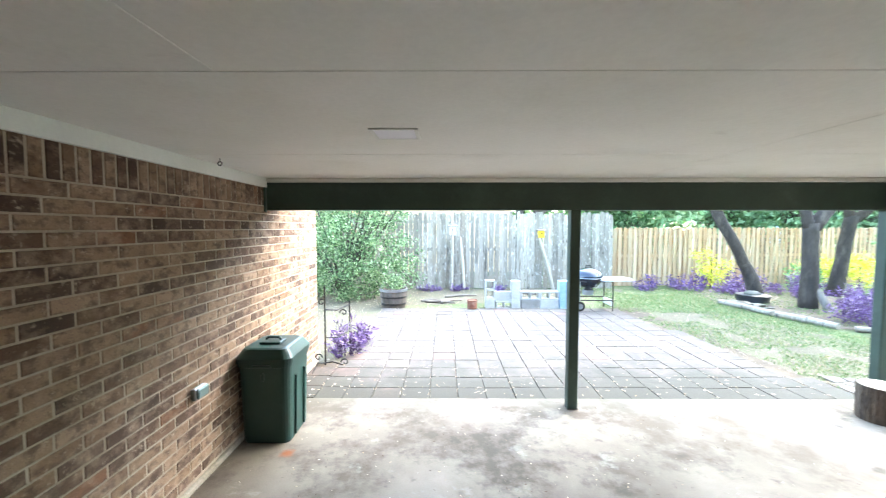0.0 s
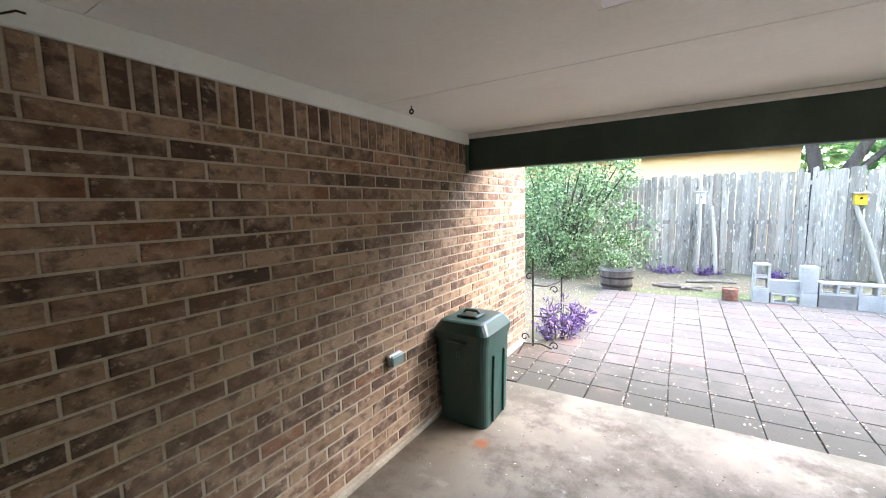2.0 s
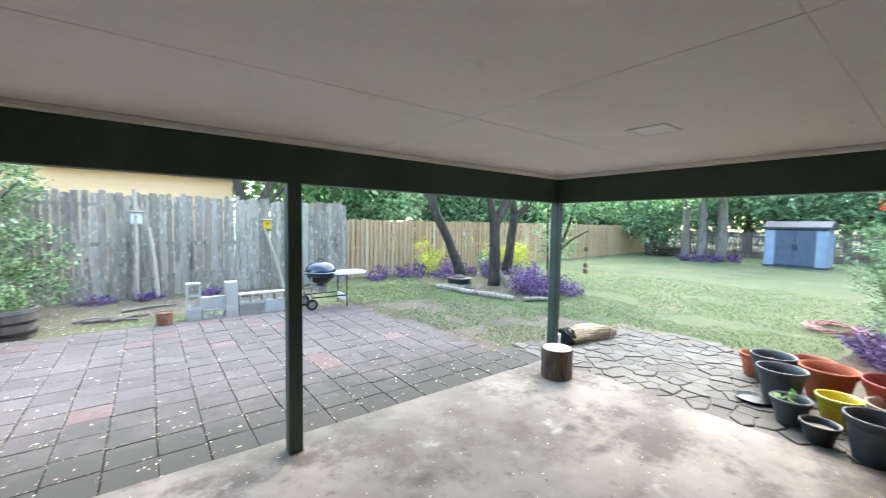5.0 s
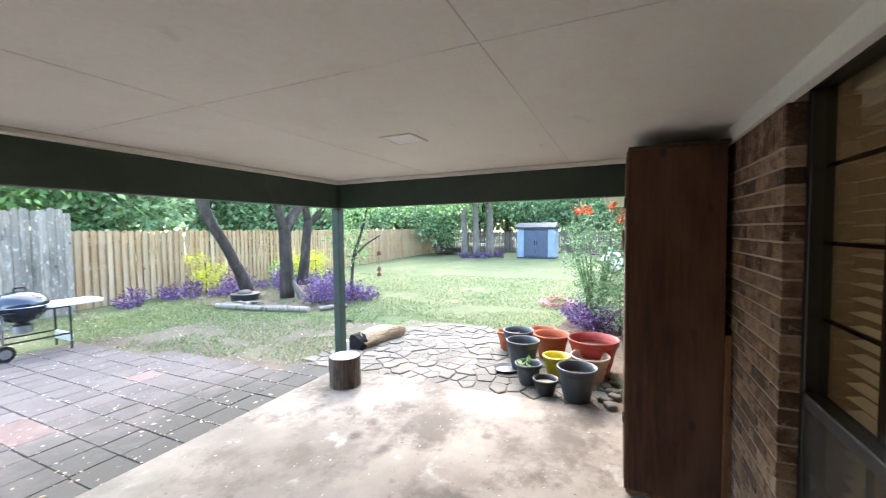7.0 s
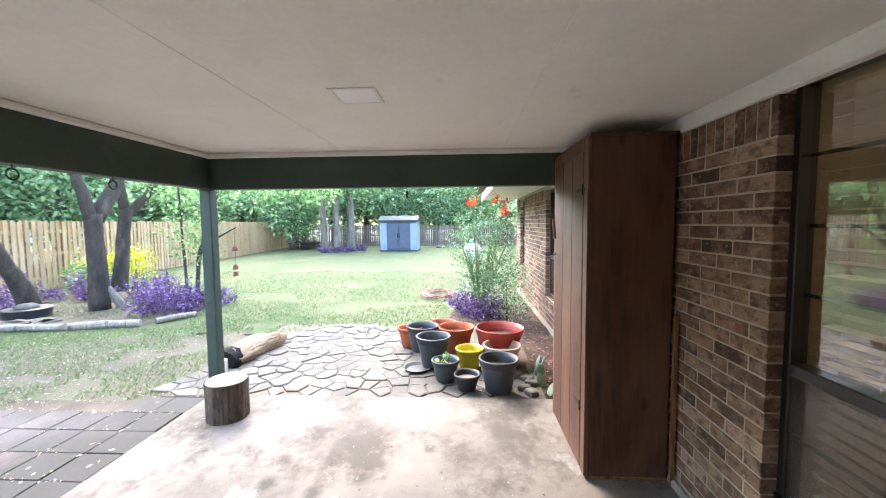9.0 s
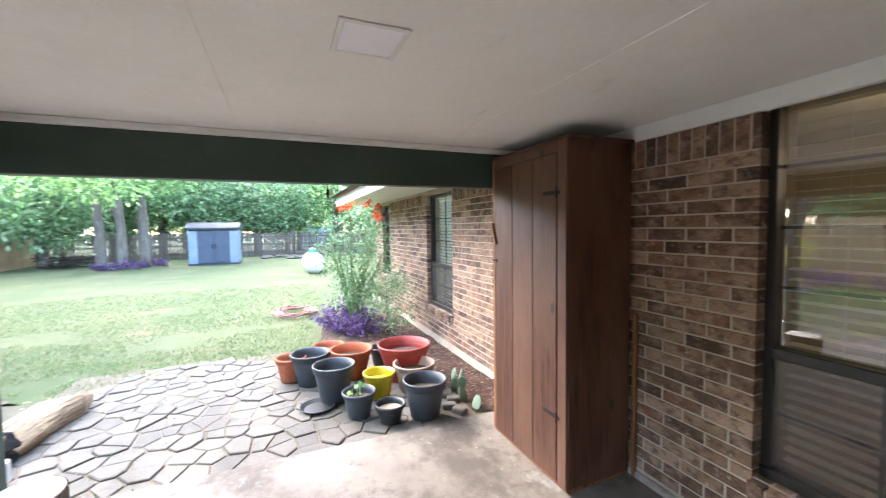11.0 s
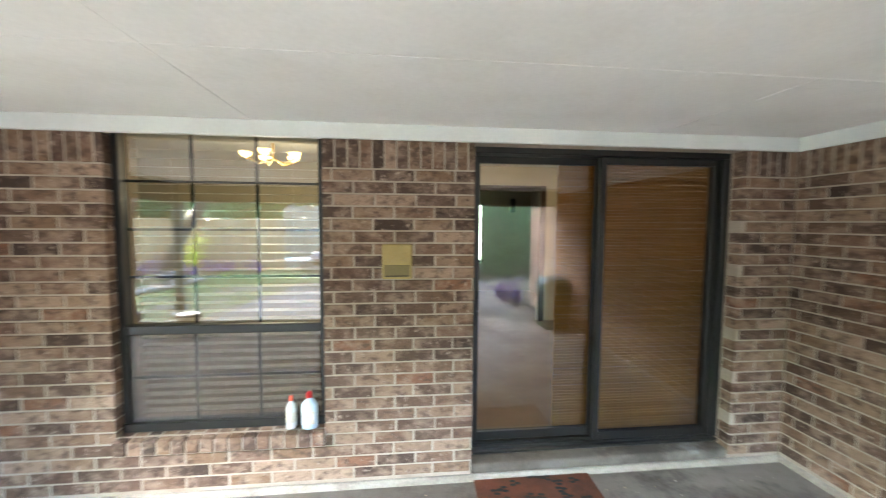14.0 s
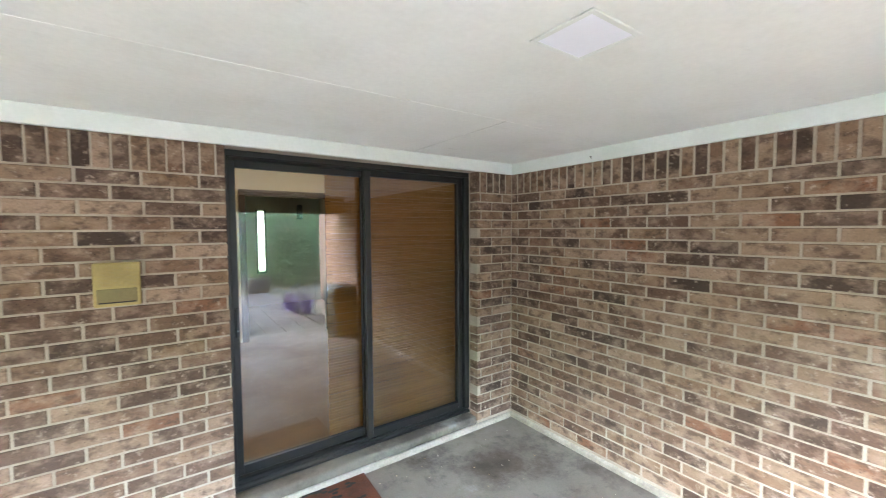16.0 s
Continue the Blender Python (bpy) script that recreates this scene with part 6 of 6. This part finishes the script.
part("tank", tube(bmesh.new(), [(-0.75, 0, 0.38), (-0.7, 0, 0.38), (-0.55, 0, 0.38), (0.55, 0, 0.38), (0.7, 0, 0.38), (0.75, 0, 0.38)], [0.08, 0.25, 0.37, 0.37, 0.25, 0.08], 28), WHITEPLASTIC, tank, "", True)
part("dome", lathe(bmesh.new(), [(0.16, 0.73), (0.16, 0.82), (0.1, 0.9), (0.02, 0.91)], 20), surface("green_dome", "4c9a78", "418a6a", 4, 60, 0.5), tank, "green cover", True)
for s in (-0.4, 0.4):
    part("foot", boxed(s - 0.05, s + 0.05, -0.2, 0.2, 0, 0.08), BLOCK, tank)

# ---- shed ----
shed = thing("garden_shed", 24.0, 3.82, GZ, "grey-blue plastic garden shed with double doors", "shed")
SHEDP, SHEDD, SHEDR = surface("shed_panel", "8d99aa", "818d9d", 3, 60, 0.6), surface("shed_door", "4f5766", "474f5d", 3, 60, 0.6), surface("shed_roof", "3d4347", "343a3e", 3, 60, 0.7)
part("floor_board", boxed(-0.05, 1.5, -0.02, 2.07, 0.0, 0.08), SHEDR, shed)
part("side_wall", boxed(0.0, 1.45, 0.0, 0.06, 0.08, 1.7), SHEDP, shed)
part("side_wall", boxed(0.0, 1.45, 1.99, 2.05, 0.08, 1.7), SHEDP, shed)
part("back_wall", boxed(1.39, 1.45, 0.06, 1.99, 0.08, 1.7), SHEDP, shed)
for a, b in ((0.06, 0.36), (1.69, 1.99)):
    part("front_panel", boxed(0.0, 0.06, a, b, 0.08, 1.62, bevel=0.01), SHEDP, shed)
for a, b in ((0.37, 1.02), (1.03, 1.68)):
    d = part("door", boxed(0.01, 0.05, a, b, 0.1, 1.62, bevel=0.008), SHEDD, shed)
    for z0, z1 in ((0.2, 0.8), (0.9, 1.5)):
        part("panel", boxed(-0.004, 0.01, a + 0.09, b - 0.09, z0, z1, bevel=0.003), SHEDD, d)
    part("handle", boxed(-0.03, 0.01, (b - 0.07) if a < 0.5 else (a + 0.03), (b - 0.03) if a < 0.5 else (a + 0.07), 0.75, 1.0, bevel=0.006), CHAR, d)
bm = bmesh.new()
loop = [(-0.12, 1.66), (-0.12, 1.75), (0.5, 2.0), (0.95, 2.0), (1.57, 1.75), (1.57, 1.66)]
l0, l1 = [bm.verts.new((x, -0.08, z)) for x, z in loop], [bm.verts.new((x, 2.13, z)) for x, z in loop]
bm.faces.new(l0)
bm.faces.new(l1[::-1])
for k in range(6):
    bm.faces.new((l0[k], l1[k], l1[(k + 1) % 6], l0[(k + 1) % 6]))
part("roof", bm, SHEDR, shed)
t = thing("brush_pile", 26.2, 11.0, GZ, "low pile of dark brush by the fence", "brush pile")
bm = bmesh.new()
for k in range(60):
    a = rng.uniform(0, 3.14)
    x, y, z, l = rng.uniform(-0.9, 0.9), rng.uniform(-0.6, 0.6), rng.uniform(0.03, 0.5), rng.uniform(0.3, 0.7)
    tube(bm, [(x - l * math.cos(a), y - l * math.sin(a), z), (x + l * math.cos(a), y + l * math.sin(a), z * rng.uniform(0.5, 1.2))], 0.02, 4)
part("brushwood", bm, BARK, t)
for k in range(14):
    t = thing("field_stone", 27.2 + rng.uniform(-1.2, 1.2), 1.6 + rng.uniform(-1.4, 1.4), GZ, "pale stone lying by the back fence", "stone", "stones by the back fence", rng.uniform(0, 180))
    part("stone", lathe(bmesh.new(), [(0.2, 0), (0.24, 0.06), (0.14, 0.14), (0.03, 0.16)], 10, 0.5), FLAG, t)


# ---- houses beyond ----
def house(name, x, y, sx, sy, h, wall, roof, label, turn=0.0, windows=()):
    t = thing(name, x, y, GZ, label, "house", turn=turn)
    part("wall", boxed(-sx / 2, sx / 2, -sy / 2, sy / 2, 0, h), wall, t)
    bm, o, e = bmesh.new(), 0.5, 0.08
    ridge = h + sy * 0.22
    prof = [(-sy / 2 - o, h - 0.12), (-sy / 2 - o, h + e - 0.05), (0, ridge + e), (sy / 2 + o, h + e - 0.05), (sy / 2 + o, h - 0.12), (0, ridge - 0.1)]
    l0, l1 = [bm.verts.new((-sx / 2 - o, a, z)) for a, z in prof], [bm.verts.new((sx / 2 + o, a, z)) for a, z in prof]
    for k in range(6):
        bm.faces.new((l0[k], l1[k], l1[(k + 1) % 6], l0[(k + 1) % 6]))
    bm.faces.new(l0[::-1])
    bm.faces.new(l1)
    bmesh.ops.recalc_face_normals(bm, faces=bm.faces)
    part("roof", bm, roof, t)
    part("fascia", boxed(-sx / 2 - o, sx / 2 + o, -sy / 2 - o - 0.03, -sy / 2 - o - 0.002, h - 0.14, h + 0.05), wall, t)
    for u, z, w, hh in windows:
        wdw = part("window", boxed(u - w / 2, u + w / 2, -sy / 2 - 0.04, -sy / 2 + 0.01, z, z + hh, bevel=0.01), WHITE, t)
        part("pane", boxed(u - w / 2 + 0.06, u + w / 2 - 0.06, -sy / 2 - 0.05, -sy / 2 - 0.041, z + 0.06, z + hh - 0.06), ENAMEL, wdw)
    return t


TAN = surface("tan_siding", "d9b489", "d0aa7e", 1, 40, 0.8, 0.2, 0.01, stretch=(0.2, 1, 3), vary=0.06)
house("neighbour_house", -2.8, 17.4, 14.0, 5.0, 3.1, TAN, surface("brown_roof", "6b5a4c", "584a3e", 2, 30, 0.95), "tan neighbouring house behind the old fence", 0, ((-1, 1.0, 1.2, 1.1),))
house("white_house", 41, 46, 9, 7, 3.2, surface("white_siding", "d6dde3", "ccd4db", 1, 40, 0.8), surface("grey_roof", "8a8f95", "7c8187", 2, 30, 0.95), "white house with a grey roof far beyond the trees", 45, ((-2, 1.0, 1.1, 1.2), (1.5, 1.0, 1.1, 1.2)))
t = thing("carport", 46, 3.0, GZ, "white metal carport beyond the back fence", "carport")
part("roof", boxed(-3, 3, -3.5, 4.5, 2.1, 2.25, bevel=0.02), WHITEPLASTIC, t)
for x in (-2.8, 2.8):
    for y in (-3.3, 4.3):
        part("post", boxed(x - 0.06, x + 0.06, y - 0.06, y + 0.06, 0, 2.1), WHITEPLASTIC, t)
t = thing("metal_shed", 44, -1.5, GZ, "pale blue metal shed beyond the back fence", "shed")
part("wall", boxed(-1.5, 1.5, -1.6, 1.6, 0, 1.9), surface("pale_blue_metal", "a8c2d6", "9bb6cb", 1, 40, 0.5), t)
part("roof", boxed(-1.7, 1.7, -1.8, 1.8, 1.9, 2.1), WHITEPLASTIC, t)


# ---- pieces: pavers, flagstones, bricks ----
paving = bpy.data.objects["pavement"]
pave_mesh = {}
SIZE = 0.285
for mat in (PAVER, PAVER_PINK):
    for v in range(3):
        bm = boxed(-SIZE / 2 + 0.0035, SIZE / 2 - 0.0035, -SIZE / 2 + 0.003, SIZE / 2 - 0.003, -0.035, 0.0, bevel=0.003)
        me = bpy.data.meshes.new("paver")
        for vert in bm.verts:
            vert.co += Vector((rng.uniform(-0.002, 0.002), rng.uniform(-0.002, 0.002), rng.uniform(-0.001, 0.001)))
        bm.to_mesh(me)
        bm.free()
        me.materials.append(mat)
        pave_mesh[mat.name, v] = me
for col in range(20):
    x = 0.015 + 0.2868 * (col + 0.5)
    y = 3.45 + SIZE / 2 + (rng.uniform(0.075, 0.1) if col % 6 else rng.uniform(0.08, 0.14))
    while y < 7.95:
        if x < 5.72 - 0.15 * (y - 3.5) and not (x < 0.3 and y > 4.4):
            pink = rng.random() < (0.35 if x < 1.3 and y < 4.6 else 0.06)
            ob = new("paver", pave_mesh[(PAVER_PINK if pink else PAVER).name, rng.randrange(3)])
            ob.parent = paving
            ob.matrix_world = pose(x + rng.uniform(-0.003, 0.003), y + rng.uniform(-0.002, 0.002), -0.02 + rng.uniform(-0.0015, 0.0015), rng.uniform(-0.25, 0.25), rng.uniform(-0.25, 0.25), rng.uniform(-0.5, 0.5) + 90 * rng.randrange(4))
        y += 0.2868

flags = structure("pavement_flagstone", boxed(5.785, 8.3, 0.5, 4.0, GZ - 0.1, GZ + 0.018), surface("sandy_joint", "7b705e", "665b4b", 3, 80, 0.95, 0.8, 0.01, stain="5b5a3e", vary=0.35), "soil bed under the flagstones", "paving")
seeds = []
for i in range(17):
    for j in range(24):
        x, y = 5.85 + 0.185 * i + (0.09 if j % 2 else 0) + rng.uniform(-0.075, 0.075), 0.5 + 0.165 * j + rng.uniform(-0.065, 0.065)
        seeds.append((x, y))
for i, (x, y) in enumerate(seeds):
    if not flag_inside(x, y) or (x > 7.9 and rng.random() < 0.25):
        continue
    poly = [(x - 0.3, y - 0.3), (x + 0.3, y - 0.3), (x + 0.3, y + 0.3), (x - 0.3, y + 0.3)]
    for u, v in seeds:
        dx, dy = u - x, v - y
        d = math.hypot(dx, dy)
        if 0 < d < 0.62:
            lim, cut_poly = d / 2 - 0.0065, []
            for (ax, ay), (bx, by) in zip(poly, poly[1:] + poly[:1]):
                sa, sb = ((ax - x) * dx + (ay - y) * dy) / d - lim, ((bx - x) * dx + (by - y) * dy) / d - lim
                if sa <= 0:
                    cut_poly.append((ax, ay))
                if sa * sb < 0:
                    f = sa / (sa - sb)
                    cut_poly.append((ax + f * (bx - ax), ay + f * (by - ay)))
            poly = cut_poly
    poly = [(max(a, 5.79), b) for a, b in poly]
    if len(poly) < 3:
        continue
    top = -0.022 + rng.uniform(-0.008, 0.008)
    verts, faces, n = [], [], len(poly)
    for s, z in ((1.0, GZ - 0.01), (0.98, top - 0.006), (0.91, top)):
        verts += [(x + (a - x) * s, y + (b2 - y) * s, z) for a, b2 in poly]
    for r in range(2):
        faces += [(r * n + k, r * n + (k + 1) % n, (r + 1) * n + (k + 1) % n, (r + 1) * n + k) for k in range(n)]
    faces.append(tuple(range(2 * n, 3 * n)))
    me = bpy.data.meshes.new("flagstone")
    me.from_pydata([(a - x, b2 - y, z) for a, b2, z in verts], [], faces)
    me.materials.append(FLAG)
    ob = new("flagstone", me)
    ob.parent = flags
    ob.matrix_world = pose(x, y, 0)

for a, b2, top in ((2.945, 4.07, 0.345), (7.42, 8.33, 0.405)):
    structure("window_sill", boxed(a + 0.002, b2 - 0.002, -0.12, 0.036, top - 0.075, top, bevel=0.004), MORTAR, "mortar bed of the brick window sill", "sill")
for wnd, nm in (((2.945, 4.07, 0.36), "wall_back"), ((7.42, 8.33, 0.42), "wall_wing")):
    n = int((wnd[1] - wnd[0]) / 0.0745)
    for k in range(n):
        me = brick_mesh(0.0645, 0.08, 0.13)
        ob = new("brick", me)
        ob.parent = bpy.data.objects[nm]
        ob.matrix_world = pose(wnd[0] + (wnd[1] - wnd[0]) * (k + 0.5) / n, 0.045, wnd[2] - 0.044, rng.uniform(-4, -3), 0, rng.uniform(-0.5, 0.5))
lay_bricks(wall_left, lambda u, z, out: Matrix.Translation((out, u, z)) @ pose(0, 0, 0, 0, 0, -90), brick_layout(4.64, [], rng, 0.075), rng, lambda u: u < 2.6)
lay_bricks(wall_back, lambda u, z, out: Matrix.Translation((u, out, z)), brick_layout(5.75, [DOOR, WIN], rng, 0.105), rng, lambda u: u < 4.4)
lay_bricks(wall_wing, lambda u, z, out: Matrix.Translation((5.75 + u, out, z)), brick_layout(5.75, [WIN2, WIN3], rng), rng, lambda u: False)
